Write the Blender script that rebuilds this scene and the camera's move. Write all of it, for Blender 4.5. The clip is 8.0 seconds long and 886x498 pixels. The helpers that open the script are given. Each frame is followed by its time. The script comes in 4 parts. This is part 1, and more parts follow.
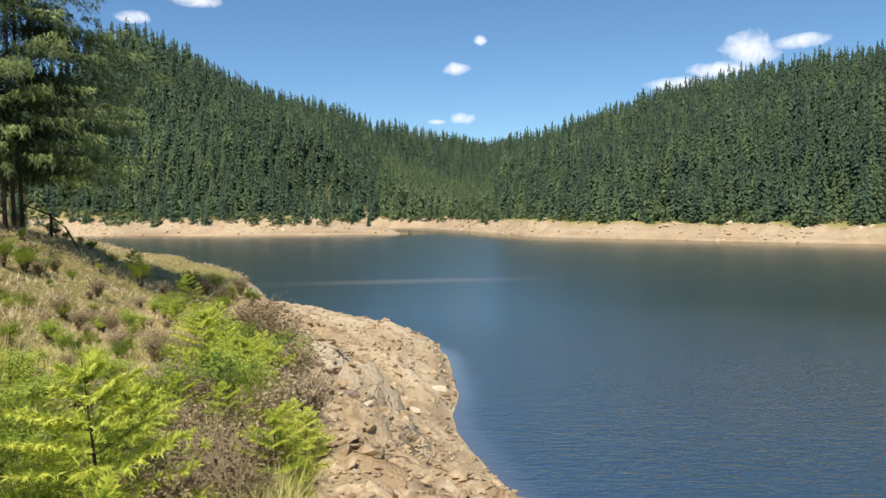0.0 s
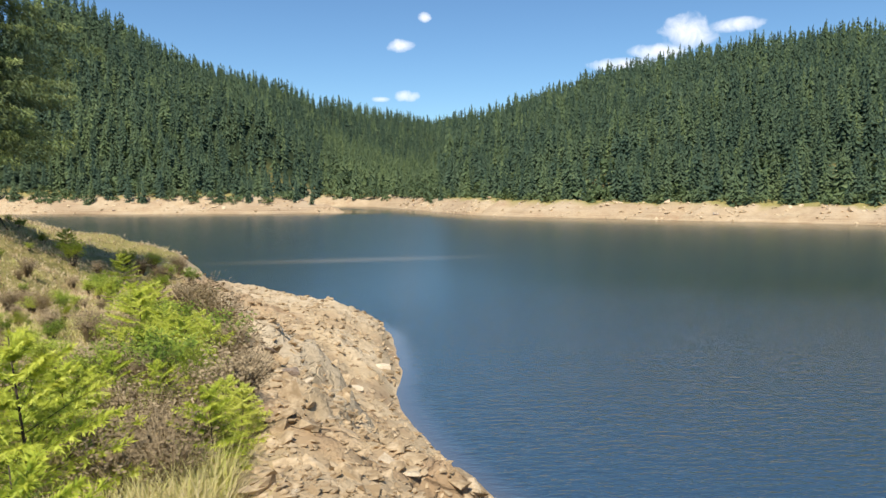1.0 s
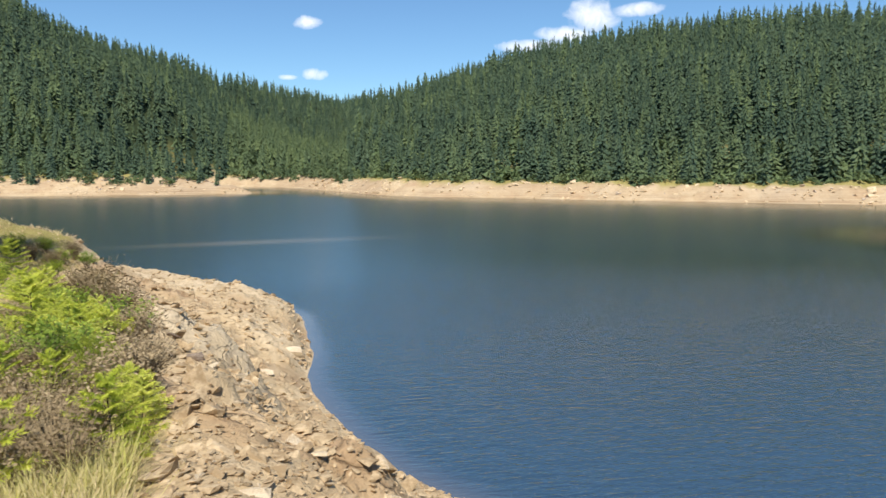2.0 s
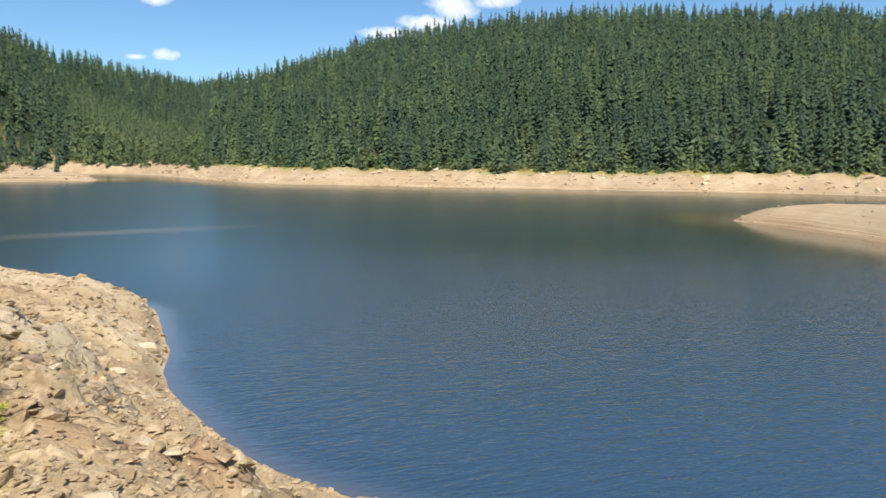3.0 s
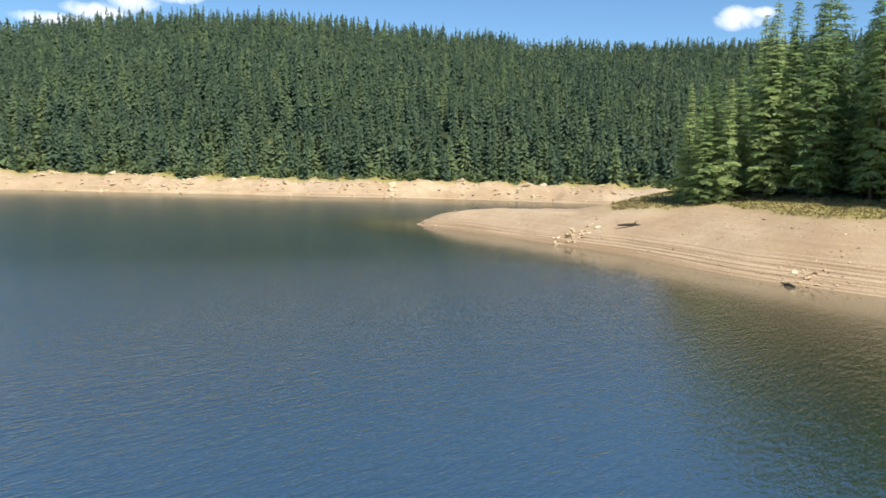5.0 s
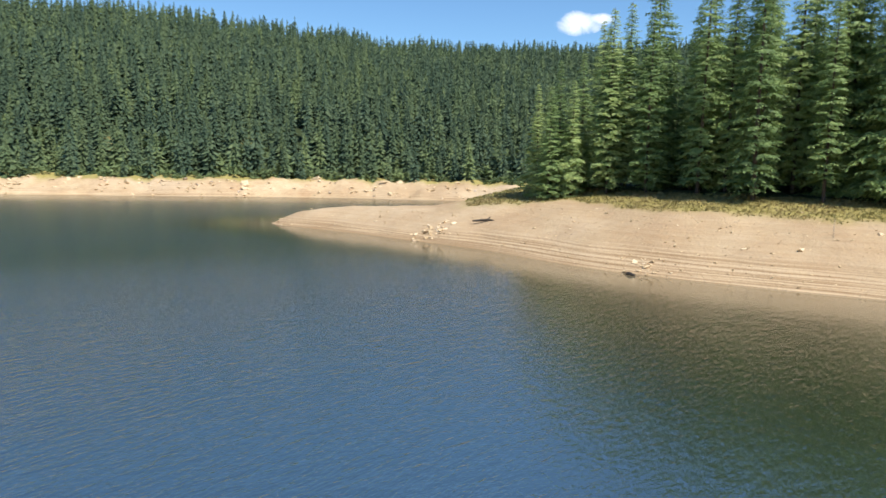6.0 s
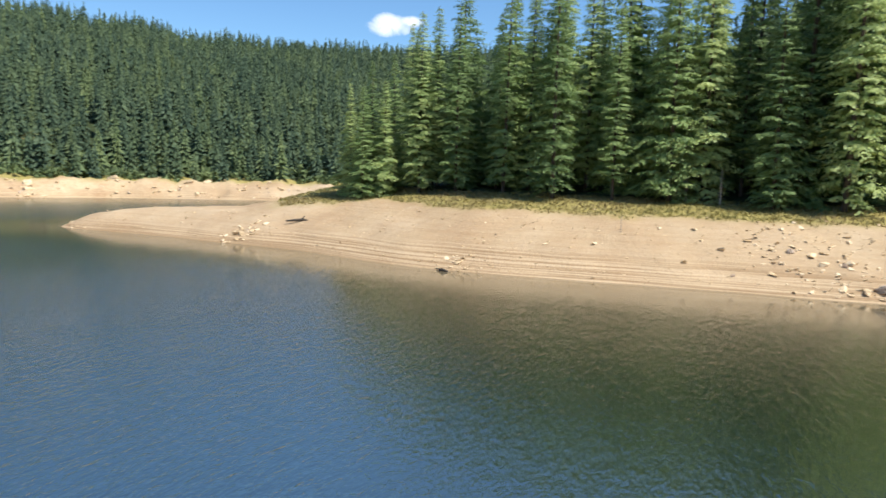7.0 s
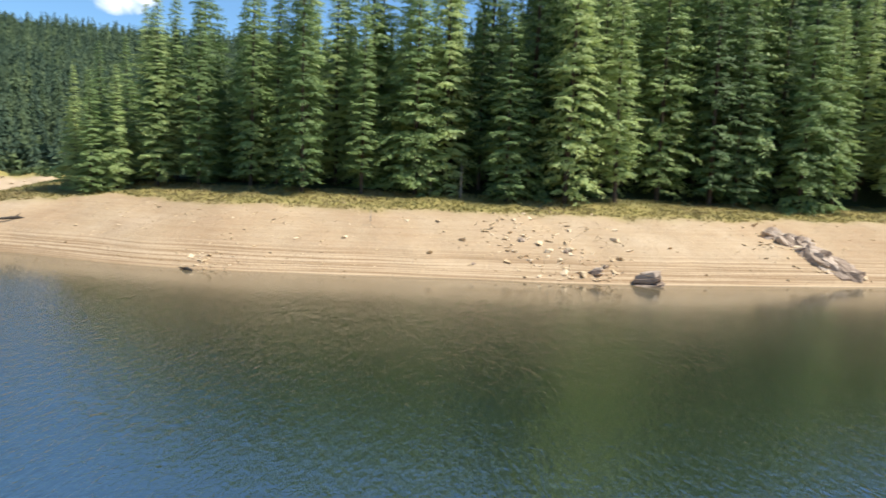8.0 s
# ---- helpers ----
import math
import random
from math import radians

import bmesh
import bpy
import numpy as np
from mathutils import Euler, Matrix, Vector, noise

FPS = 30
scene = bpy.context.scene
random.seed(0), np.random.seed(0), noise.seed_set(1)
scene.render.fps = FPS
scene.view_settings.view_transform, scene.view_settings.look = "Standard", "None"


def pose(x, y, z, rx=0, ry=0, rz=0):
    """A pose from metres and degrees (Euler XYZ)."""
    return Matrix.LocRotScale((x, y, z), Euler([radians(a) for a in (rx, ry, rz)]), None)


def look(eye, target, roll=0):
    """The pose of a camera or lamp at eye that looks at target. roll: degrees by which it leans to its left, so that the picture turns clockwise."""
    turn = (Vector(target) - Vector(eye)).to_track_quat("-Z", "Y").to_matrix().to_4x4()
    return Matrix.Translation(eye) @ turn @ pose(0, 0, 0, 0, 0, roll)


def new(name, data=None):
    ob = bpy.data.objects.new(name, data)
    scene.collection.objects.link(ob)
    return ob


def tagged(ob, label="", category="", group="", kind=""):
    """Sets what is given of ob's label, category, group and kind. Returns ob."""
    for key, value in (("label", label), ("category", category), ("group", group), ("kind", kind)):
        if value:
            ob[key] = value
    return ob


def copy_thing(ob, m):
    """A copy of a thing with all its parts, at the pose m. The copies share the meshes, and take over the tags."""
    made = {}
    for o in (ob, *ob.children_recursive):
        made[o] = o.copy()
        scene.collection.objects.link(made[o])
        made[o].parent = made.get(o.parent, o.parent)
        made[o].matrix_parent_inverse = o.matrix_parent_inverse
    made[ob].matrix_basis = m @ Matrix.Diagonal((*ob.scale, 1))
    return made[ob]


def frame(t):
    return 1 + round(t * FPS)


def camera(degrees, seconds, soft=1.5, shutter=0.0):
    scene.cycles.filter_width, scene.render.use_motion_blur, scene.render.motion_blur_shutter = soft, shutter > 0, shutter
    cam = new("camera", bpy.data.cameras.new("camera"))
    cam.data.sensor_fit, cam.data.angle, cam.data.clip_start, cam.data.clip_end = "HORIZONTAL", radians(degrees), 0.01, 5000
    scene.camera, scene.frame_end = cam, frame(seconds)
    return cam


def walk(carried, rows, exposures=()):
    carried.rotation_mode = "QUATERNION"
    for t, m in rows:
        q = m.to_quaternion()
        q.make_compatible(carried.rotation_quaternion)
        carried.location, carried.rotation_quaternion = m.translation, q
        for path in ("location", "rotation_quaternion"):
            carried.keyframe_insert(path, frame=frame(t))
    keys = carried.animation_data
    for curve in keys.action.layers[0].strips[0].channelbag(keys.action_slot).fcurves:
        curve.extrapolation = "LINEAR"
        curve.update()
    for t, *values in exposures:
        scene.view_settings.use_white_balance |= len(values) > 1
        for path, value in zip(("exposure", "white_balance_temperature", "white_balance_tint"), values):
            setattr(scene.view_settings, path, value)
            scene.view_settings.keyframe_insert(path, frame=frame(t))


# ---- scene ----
EYE = 12.0
cam = camera(62.4, 8.0, soft=1.5, shutter=0.25)
ROWS = [
    (0.0, 0.0, 0.0, 0.0, 0.01, -3.2, 0.65),
    (0.5, 0.026, -0.04, -0.011, -1.71, -3.96, 0.52),
    (1.0, 0.066, -0.095, -0.008, -4.32, -4.91, 0.41),
    (2.5, 0.129, -0.223, 0.016, -16.07, -7.16, 0.23),
    (3.0, 0.156, -0.301, 0.043, -21.85, -7.5, -0.11),
    (3.5, 0.175, -0.37, 0.052, -27.8, -7.49, -0.54),
    (4.0, 0.181, -0.388, 0.041, -34.36, -7.19, -1.06),
    (4.5, 0.191, -0.384, 0.02, -40.05, -6.9, -1.36),
    (6.0, 0.203, -0.312, -0.068, -56.62, -6.63, -1.34),
    (6.5, 0.25, -0.333, -0.086, -62.95, -6.56, -1.46),
    (7.0, 0.28, -0.441, -0.094, -70.99, -6.3, -1.65),
    (7.5, 0.331, -0.487, -0.04, -79.62, -6.16, -1.88),
    (8.0, 0.394, -0.635, 0.041, -90.22, -6.23, -2.14),
]
walk(cam, [(t, pose(x, y, EYE + z, 90 + pitch, roll, yaw)) for t, x, y, z, yaw, pitch, roll in ROWS],
     exposures=[(0.0, 0.06), (1.0, 0.13), (3.0, 0.18), (5.5, 0.34), (8.0, 0.46)])

# ---- world and sun ----
SUN_AZ, SUN_EL = 195.0, 58.0   # degrees clockwise from +y, degrees up
world = bpy.data.worlds.new("sky")
scene.world = world
world.use_nodes = True
wn = world.node_tree
wn.nodes.clear()


def node(tree, kind, **sockets):
    n = tree.nodes.new(kind)
    for key, value in sockets.items():
        n.inputs[key].default_value = value
    return n


sky = wn.nodes.new("ShaderNodeTexSky")
sky.sky_type = "NISHITA"
sky.sun_disc = False
sky.sun_elevation = radians(SUN_EL)
sky.sun_rotation = radians(SUN_AZ)
sky.altitude = 900
sky.air_density, sky.dust_density, sky.ozone_density = 1.0, 0.15, 3.0
wcoord = wn.nodes.new("ShaderNodeTexCoord")
wnoise = node(wn, "ShaderNodeTexNoise", Scale=42.0, Detail=9.0, Roughness=0.6, Distortion=0.6)
wn.links.new(wcoord.outputs["Generated"], wnoise.inputs["Vector"])
# small fair-weather clouds: azimuth, elevation, half width, half height (degrees)
CLOUDS = [(1.6, 6.9, 1.2, 0.55), (-0.4, 6.65, 0.9, 0.25), (1.2, 10.6, 1.3, 0.6), (3.0, 12.7, 0.6, 0.45), (22.6, 10.9, 2.3, 1.5), (25.6, 11.2, 2.6, 0.6), (20.6, 9.7, 2.6, 0.75),
          (18.0, 8.9, 3.0, 0.6), (66.6, 10.6, 1.9, 0.95), (68.2, 10.9, 1.3, 0.5), (-18.3, 15.0, 2.2, 0.55), (-22.5, 13.6, 1.4, 0.6)]
mask = None
for az, el, hw, hh in CLOUDS:
    a, e = radians(az), radians(el)
    fwd = Vector((math.sin(a) * math.cos(e), math.cos(a) * math.cos(e), math.sin(e)))
    side = Vector((math.cos(a), -math.sin(a), 0))
    up = side.cross(fwd)
    terms = []
    for axis, half in ((side, hw), (up, hh)):
        d = wn.nodes.new("ShaderNodeVectorMath")
        d.operation = "DOT_PRODUCT"
        d.inputs[1].default_value = axis / radians(half)
        wn.links.new(wcoord.outputs["Generated"], d.inputs[0])
        shift = wn.nodes.new("ShaderNodeMath")
        shift.operation = "SUBTRACT"
        shift.inputs[1].default_value = fwd.dot(axis) / radians(half)
        wn.links.new(d.outputs["Value"], shift.inputs[0])
        sq = wn.nodes.new("ShaderNodeMath")
        sq.operation = "POWER"
        sq.inputs[1].default_value = 2.0
        wn.links.new(shift.outputs[0], sq.inputs[0])
        terms.append(sq)
    add = wn.nodes.new("ShaderNodeMath")
    add.operation = "ADD"
    wn.links.new(terms[0].outputs[0], add.inputs[0])
    wn.links.new(terms[1].outputs[0], add.inputs[1])
    inv = wn.nodes.new("ShaderNodeMath")
    inv.operation = "SUBTRACT"
    inv.inputs[0].default_value = 1.0
    inv.use_clamp = True
    wn.links.new(add.outputs[0], inv.inputs[1])
    if mask is None:
        mask = inv
    else:
        mx = wn.nodes.new("ShaderNodeMath")
        mx.operation = "MAXIMUM"
        wn.links.new(mask.outputs[0], mx.inputs[0])
        wn.links.new(inv.outputs[0], mx.inputs[1])
        mask = mx
cloudy = wn.nodes.new("ShaderNodeMath")
cloudy.operation = "MULTIPLY_ADD"
cloudy.inputs[1].default_value = 0.8
wn.links.new(mask.outputs[0], cloudy.inputs[0])
lumps = node(wn, "ShaderNodeMapRange")
lumps.inputs["From Min"].default_value, lumps.inputs["From Max"].default_value = 0.3, 0.72
lumps.inputs["To Max"].default_value = 0.6
wn.links.new(wnoise.outputs["Fac"], lumps.inputs["Value"])
wn.links.new(lumps.outputs[0], cloudy.inputs[2])
cramp = node(wn, "ShaderNodeMapRange")
cramp.inputs["From Min"].default_value, cramp.inputs["From Max"].default_value = 0.42, 1.2
wn.links.new(cloudy.outputs[0], cramp.inputs["Value"])
gate = wn.nodes.new("ShaderNodeMath")
gate.operation = "GREATER_THAN"
gate.inputs[1].default_value = 0.02
wn.links.new(mask.outputs[0], gate.inputs[0])
fac = wn.nodes.new("ShaderNodeMath")
fac.operation = "MULTIPLY"
wn.links.new(cramp.outputs[0], fac.inputs[0])
wn.links.new(gate.outputs[0], fac.inputs[1])
cmix = wn.nodes.new("ShaderNodeMix")
cmix.data_type = "RGBA"
cmix.inputs["B"].default_value = (8.6, 8.9, 9.6, 1)
wn.links.new(fac.outputs[0], cmix.inputs["Factor"])
deep = wn.nodes.new("ShaderNodeMix")
deep.data_type, deep.blend_type = "RGBA", "MULTIPLY"
deep.inputs["Factor"].default_value = 1.0
deep.inputs["B"].default_value = (0.73, 0.93, 1.04, 1)
wn.links.new(sky.outputs[0], deep.inputs["A"])
wn.links.new(deep.outputs["Result"], cmix.inputs["A"])
bg = node(wn, "ShaderNodeBackground", Strength=0.118)
wn.links.new(cmix.outputs["Result"], bg.inputs["Color"])
wout = wn.nodes.new("ShaderNodeOutputWorld")
wn.links.new(bg.outputs[0], wout.inputs["Surface"])

sun_data = bpy.data.lights.new("sun", "SUN")
sun_data.energy, sun_data.angle, sun_data.color = 5.0, radians(0.53), (1.0, 0.95, 0.86)
sun = new("sun", sun_data)
_a, _e = radians(SUN_AZ), radians(SUN_EL)
sun.matrix_world = look((200 * math.sin(_a) * math.cos(_e), 200 * math.cos(_a) * math.cos(_e), 200 * math.sin(_e)), (0, 0, 0))


# ---- materials ----
def material(name, colors, scale=1.0, rough=0.85, bump=0.3, fine=12.0, attr="", attr_colors=None, spec=0.3, per_object=False, depth=0.05, distort=0.0, transl=0.0, shift=0.35):
    """Two scales of noise between colours; an optional 0..1 attribute of the mesh leads to a second pair of colours."""
    m = bpy.data.materials.new(name)
    m.use_nodes = True
    t = m.node_tree
    b = t.nodes["Principled BSDF"]
    b.inputs["Roughness"].default_value = rough
    b.inputs["Specular IOR Level"].default_value = spec
    geo = t.nodes.new("ShaderNodeTexCoord")
    src = geo.outputs["Object"]
    big = node(t, "ShaderNodeTexNoise", Scale=scale, Detail=5.0, Roughness=0.65, Distortion=distort)
    small = node(t, "ShaderNodeTexNoise", Scale=scale * fine, Detail=4.0, Roughness=0.7)
    for n in (big, small):
        t.links.new(src, n.inputs["Vector"])
    both = t.nodes.new("ShaderNodeMath")
    both.operation = "MULTIPLY_ADD"
    both.inputs[1].default_value = 0.6
    t.links.new(small.outputs["Fac"], both.inputs[0])
    half = t.nodes.new("ShaderNodeMath")
    half.operation = "MULTIPLY"
    half.inputs[1].default_value = 0.6
    t.links.new(big.outputs["Fac"], half.inputs[0])
    t.links.new(half.outputs[0], both.inputs[2])
    val = both.outputs[0]
    if per_object:
        info = t.nodes.new("ShaderNodeObjectInfo")
        sh = t.nodes.new("ShaderNodeMath")
        sh.operation = "MULTIPLY_ADD"
        sh.inputs[1].default_value = shift
        off = t.nodes.new("ShaderNodeMath")
        off.operation = "SUBTRACT"
        off.inputs[1].default_value = shift / 2
        t.links.new(val, off.inputs[0])
        t.links.new(info.outputs["Random"], sh.inputs[0])
        t.links.new(off.outputs[0], sh.inputs[2])
        val = sh.outputs[0]

    def ramp(cols):
        r = t.nodes.new("ShaderNodeValToRGB")
        r.color_ramp.elements[0].position, r.color_ramp.elements[-1].position = 0.36, 0.82
        r.color_ramp.elements[0].color, r.color_ramp.elements[-1].color = (*cols[0], 1), (*cols[-1], 1)
        for i, c in enumerate(cols[1:-1]):
            r.color_ramp.elements.new(0.36 + 0.46 * (i + 1) / (len(cols) - 1)).color = (*c, 1)
        t.links.new(val, r.inputs["Fac"])
        return r.outputs["Color"]

    col = ramp(colors)
    if attr:
        a = t.nodes.new("ShaderNodeAttribute")
        a.attribute_name = attr
        mix = t.nodes.new("ShaderNodeMix")
        mix.data_type = "RGBA"
        t.links.new(a.outputs["Fac"], mix.inputs["Factor"])
        t.links.new(col, mix.inputs["A"])
        t.links.new(ramp(attr_colors), mix.inputs["B"])
        col = mix.outputs["Result"]
    t.links.new(col, b.inputs["Base Color"])
    bp = node(t, "ShaderNodeBump", Strength=bump, Distance=depth)
    t.links.new(val, bp.inputs["Height"])
    t.links.new(bp.outputs["Normal"], b.inputs["Normal"])
    if transl:
        tr = t.nodes.new("ShaderNodeBsdfTranslucent")
        t.links.new(col, tr.inputs["Color"])
        ms = node(t, "ShaderNodeMixShader", Fac=transl)
        out = t.nodes["Material Output"]
        t.links.new(b.outputs[0], ms.inputs[1])
        t.links.new(tr.outputs[0], ms.inputs[2])
        t.links.new(ms.outputs[0], out.inputs["Surface"])
    return m


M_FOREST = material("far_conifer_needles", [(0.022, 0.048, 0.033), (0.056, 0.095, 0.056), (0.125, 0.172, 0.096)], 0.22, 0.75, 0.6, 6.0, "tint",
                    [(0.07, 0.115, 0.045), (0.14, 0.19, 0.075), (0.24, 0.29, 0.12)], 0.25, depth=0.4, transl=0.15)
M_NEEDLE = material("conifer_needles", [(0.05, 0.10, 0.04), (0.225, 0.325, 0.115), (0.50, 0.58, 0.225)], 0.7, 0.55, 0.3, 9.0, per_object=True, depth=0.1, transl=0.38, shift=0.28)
# near-black base carries the shade inside the crown; tint leads to pale young tips
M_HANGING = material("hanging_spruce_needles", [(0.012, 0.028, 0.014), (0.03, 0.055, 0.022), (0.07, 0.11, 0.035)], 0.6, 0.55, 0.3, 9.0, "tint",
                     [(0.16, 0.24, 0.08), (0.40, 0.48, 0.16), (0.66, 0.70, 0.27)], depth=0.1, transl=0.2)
M_SAPLING = material("young_spruce_needles", [(0.22, 0.32, 0.04), (0.44, 0.52, 0.06), (0.66, 0.68, 0.11)], 3.0, 0.55, 0.2, 8.0, "tint",
                     [(0.58, 0.64, 0.06), (0.80, 0.80, 0.12), (0.90, 0.88, 0.26)], per_object=True, transl=0.3)
M_SHRUB = material("shrub_leaves", [(0.14, 0.22, 0.025), (0.36, 0.44, 0.05), (0.60, 0.61, 0.12)], 2.0, 0.55, 0.2, 8.0, per_object=True, transl=0.35)
M_DRYBUSH = material("dry_twigs", [(0.14, 0.10, 0.055), (0.29, 0.215, 0.12), (0.44, 0.34, 0.20)], 3.0, 0.9, 0.2, 8.0, per_object=True)
M_BARK = material("spruce_bark", [(0.035, 0.026, 0.02), (0.08, 0.06, 0.045), (0.13, 0.10, 0.08)], 2.0, 0.95, 0.8, 8.0)
M_DEADWOOD = material("bleached_wood", [(0.16, 0.13, 0.10), (0.28, 0.24, 0.19), (0.4, 0.35, 0.28)], 3.0, 0.9, 0.6, 10.0)
M_OLDWOOD = material("weathered_fence_wood", [(0.03, 0.025, 0.02), (0.06, 0.05, 0.04), (0.1, 0.085, 0.07)], 3.0, 0.9, 0.5, 10.0)
M_ROCK = material("pale_schist_rock", [(0.31, 0.215, 0.115), (0.62, 0.47, 0.29), (0.79, 0.645, 0.45)], 1.3, 0.9, 0.7, 9.0, per_object=True, depth=0.06)
M_DARKROCK = material("grey_brown_rock", [(0.17, 0.12, 0.085), (0.35, 0.265, 0.195), (0.52, 0.42, 0.325)], 1.2, 0.85, 0.8, 8.0, per_object=True, depth=0.08)
M_ROUGH = material("rough_bank_grass", [(0.17, 0.125, 0.06), (0.28, 0.215, 0.10), (0.37, 0.295, 0.15)], 0.5, 0.8, 0.1, 10.0, "tint",
                   [(0.16, 0.165, 0.05), (0.26, 0.25, 0.08), (0.38, 0.345, 0.13)], transl=0.25)
M_GRASS = material("grass_blades", [(0.34, 0.235, 0.13), (0.66, 0.50, 0.30), (0.86, 0.72, 0.48)], 0.5, 0.75, 0.1, 10.0, "tint",
                   [(0.22, 0.26, 0.04), (0.44, 0.45, 0.08), (0.64, 0.60, 0.17)], transl=0.3)


def ground_material():
    """Bare bed, rock, meadow and forest floor on the one sheet, by the mesh's own zone attributes."""
    m = bpy.data.materials.new("shore_ground")
    m.use_nodes = True
    t = m.node_tree
    b = t.nodes["Principled BSDF"]
    b.inputs["Roughness"].default_value = 0.92
    b.inputs["Specular IOR Level"].default_value = 0.2
    co = t.nodes.new("ShaderNodeTexCoord")
    sep = t.nodes.new("ShaderNodeSeparateXYZ")
    t.links.new(co.outputs["Object"], sep.inputs[0])

    def noise_at(scale, detail=5.0, stretch=None):
        n = node(t, "ShaderNodeTexNoise", Scale=scale, Detail=detail, Roughness=0.65)
        if stretch:
            mp = node(t, "ShaderNodeMapping", Scale=stretch)
            t.links.new(co.outputs["Object"], mp.inputs["Vector"])
            t.links.new(mp.outputs[0], n.inputs["Vector"])
        else:
            t.links.new(co.outputs["Object"], n.inputs["Vector"])
        return n.outputs["Fac"]

    def ramp(fac, cols, lo=0.3, hi=0.7):
        r = t.nodes.new("ShaderNodeValToRGB")
        r.color_ramp.elements[0].position, r.color_ramp.elements[-1].position = lo, hi
        r.color_ramp.elements[0].color, r.color_ramp.elements[-1].color = (*cols[0], 1), (*cols[-1], 1)
        for i, c in enumerate(cols[1:-1]):
            r.color_ramp.elements.new(lo + (hi - lo) * (i + 1) / (len(cols) - 1)).color = (*c, 1)
        t.links.new(fac, r.inputs["Fac"])
        return r.outputs["Color"]

    def blend(f, a, c):
        x = t.nodes.new("ShaderNodeMix")
        x.data_type = "RGBA"
        t.links.new(f, x.inputs["Factor"])
        t.links.new(a, x.inputs["A"])
        t.links.new(c, x.inputs["B"])
        return x.outputs["Result"]

    def attribute(name):
        a = t.nodes.new("ShaderNodeAttribute")
        a.attribute_name = name
        return a.outputs["Fac"]

    mid, fine_n = noise_at(0.35), noise_at(5.0)
    strata = noise_at(1.0, 3.0, (0.02, 0.02, 4.5))
    sand = blend(fine_n, ramp(mid, [(0.34, 0.245, 0.15), (0.425, 0.325, 0.21), (0.48, 0.38, 0.26)]), ramp(strata, [(0.35, 0.25, 0.155), (0.44, 0.335, 0.22), (0.49, 0.385, 0.27)], 0.36, 0.62))
    stone = blend(fine_n, ramp(noise_at(0.9), [(0.34, 0.225, 0.12), (0.60, 0.445, 0.26), (0.74, 0.585, 0.385)]), ramp(noise_at(2.4, 6.0), [(0.32, 0.22, 0.125), (0.62, 0.475, 0.295), (0.78, 0.64, 0.45)]))
    meadow = blend(noise_at(0.6, 6.0), ramp(fine_n, [(0.22, 0.165, 0.06), (0.38, 0.295, 0.12), (0.50, 0.40, 0.19)]), ramp(noise_at(9.0), [(0.13, 0.15, 0.03), (0.26, 0.24, 0.06), (0.38, 0.32, 0.11)]))
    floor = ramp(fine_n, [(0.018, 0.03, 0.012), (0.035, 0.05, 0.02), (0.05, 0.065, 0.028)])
    ochre = ramp(noise_at(0.045, 6.0), [(0.30, 0.175, 0.085), (0.42, 0.29, 0.165), (0.52, 0.40, 0.27)], 0.38, 0.62)
    sand = blend(ramp(noise_at(0.7, 4.0), [(0.25, 0.25, 0.25), (0.6, 0.6, 0.6)]), sand, ochre)
    bands = ramp(noise_at(1.0, 2.0, (0.03, 0.03, 7.0)), [(0.235, 0.15, 0.08), (0.40, 0.285, 0.17), (0.50, 0.38, 0.25)], 0.42, 0.6)
    sand = blend(attribute("banded"), sand, bands)
    rust = ramp(noise_at(0.11, 7.0), [(0.33, 0.165, 0.07), (0.50, 0.36, 0.20), (0.70, 0.56, 0.37)], 0.36, 0.64)
    stone = blend(ramp(noise_at(0.3, 6.0), [(0.15, 0.15, 0.15), (0.75, 0.75, 0.75)]), stone, rust)
    warp = node(t, "ShaderNodeTexNoise", Scale=0.8, Detail=4.0)
    t.links.new(co.outputs["Object"], warp.inputs["Vector"])
    bent = t.nodes.new("ShaderNodeVectorMath")
    bent.operation = "MULTIPLY_ADD"
    bent.inputs[1].default_value = (1.4, 1.4, 1.4)
    t.links.new(warp.outputs["Color"], bent.inputs[0])
    t.links.new(co.outputs["Object"], bent.inputs[2])
    slant = node(t, "ShaderNodeMapping", Scale=(0.7, 1.7, 3.0), Rotation=(0.15, 0.25, radians(-35)))
    t.links.new(bent.outputs[0], slant.inputs["Vector"])
    cells = node(t, "ShaderNodeTexVoronoi", Scale=1.1)
    cells.feature = "DISTANCE_TO_EDGE"
    t.links.new(slant.outputs[0], cells.inputs["Vector"])
    crack = ramp(cells.outputs["Distance"], [(0.55, 0.55, 0.55), (0.15, 0.15, 0.15), (0.0, 0.0, 0.0)], 0.0, 0.075)
    broken = t.nodes.new("ShaderNodeMath")
    broken.operation = "MULTIPLY"
    t.links.new(crack, broken.inputs[0])
    t.links.new(ramp(noise_at(0.55, 5.0), [(0.0, 0.0, 0.0), (1.0, 1.0, 1.0)], 0.44, 0.6), broken.inputs[1])
    crack = broken.outputs[0]
    soil = ramp(fine_n, [(0.15, 0.09, 0.045), (0.24, 0.15, 0.08)])
    stone = blend(crack, stone, soil)
    col = blend(attribute("stony"), sand, stone)
    col = blend(attribute("grassy"), col, meadow)
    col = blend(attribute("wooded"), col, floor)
    t.links.new(col, b.inputs["Base Color"])
    bp = node(t, "ShaderNodeBump", Strength=0.9, Distance=0.18)
    t.links.new(noise_at(2.2, 9.0), bp.inputs["Height"])
    joints = node(t, "ShaderNodeBump", Strength=0.8, Distance=0.12)
    joints.invert = True
    hollow = t.nodes.new("ShaderNodeMath")
    hollow.operation = "MULTIPLY"
    t.links.new(crack, hollow.inputs[0])
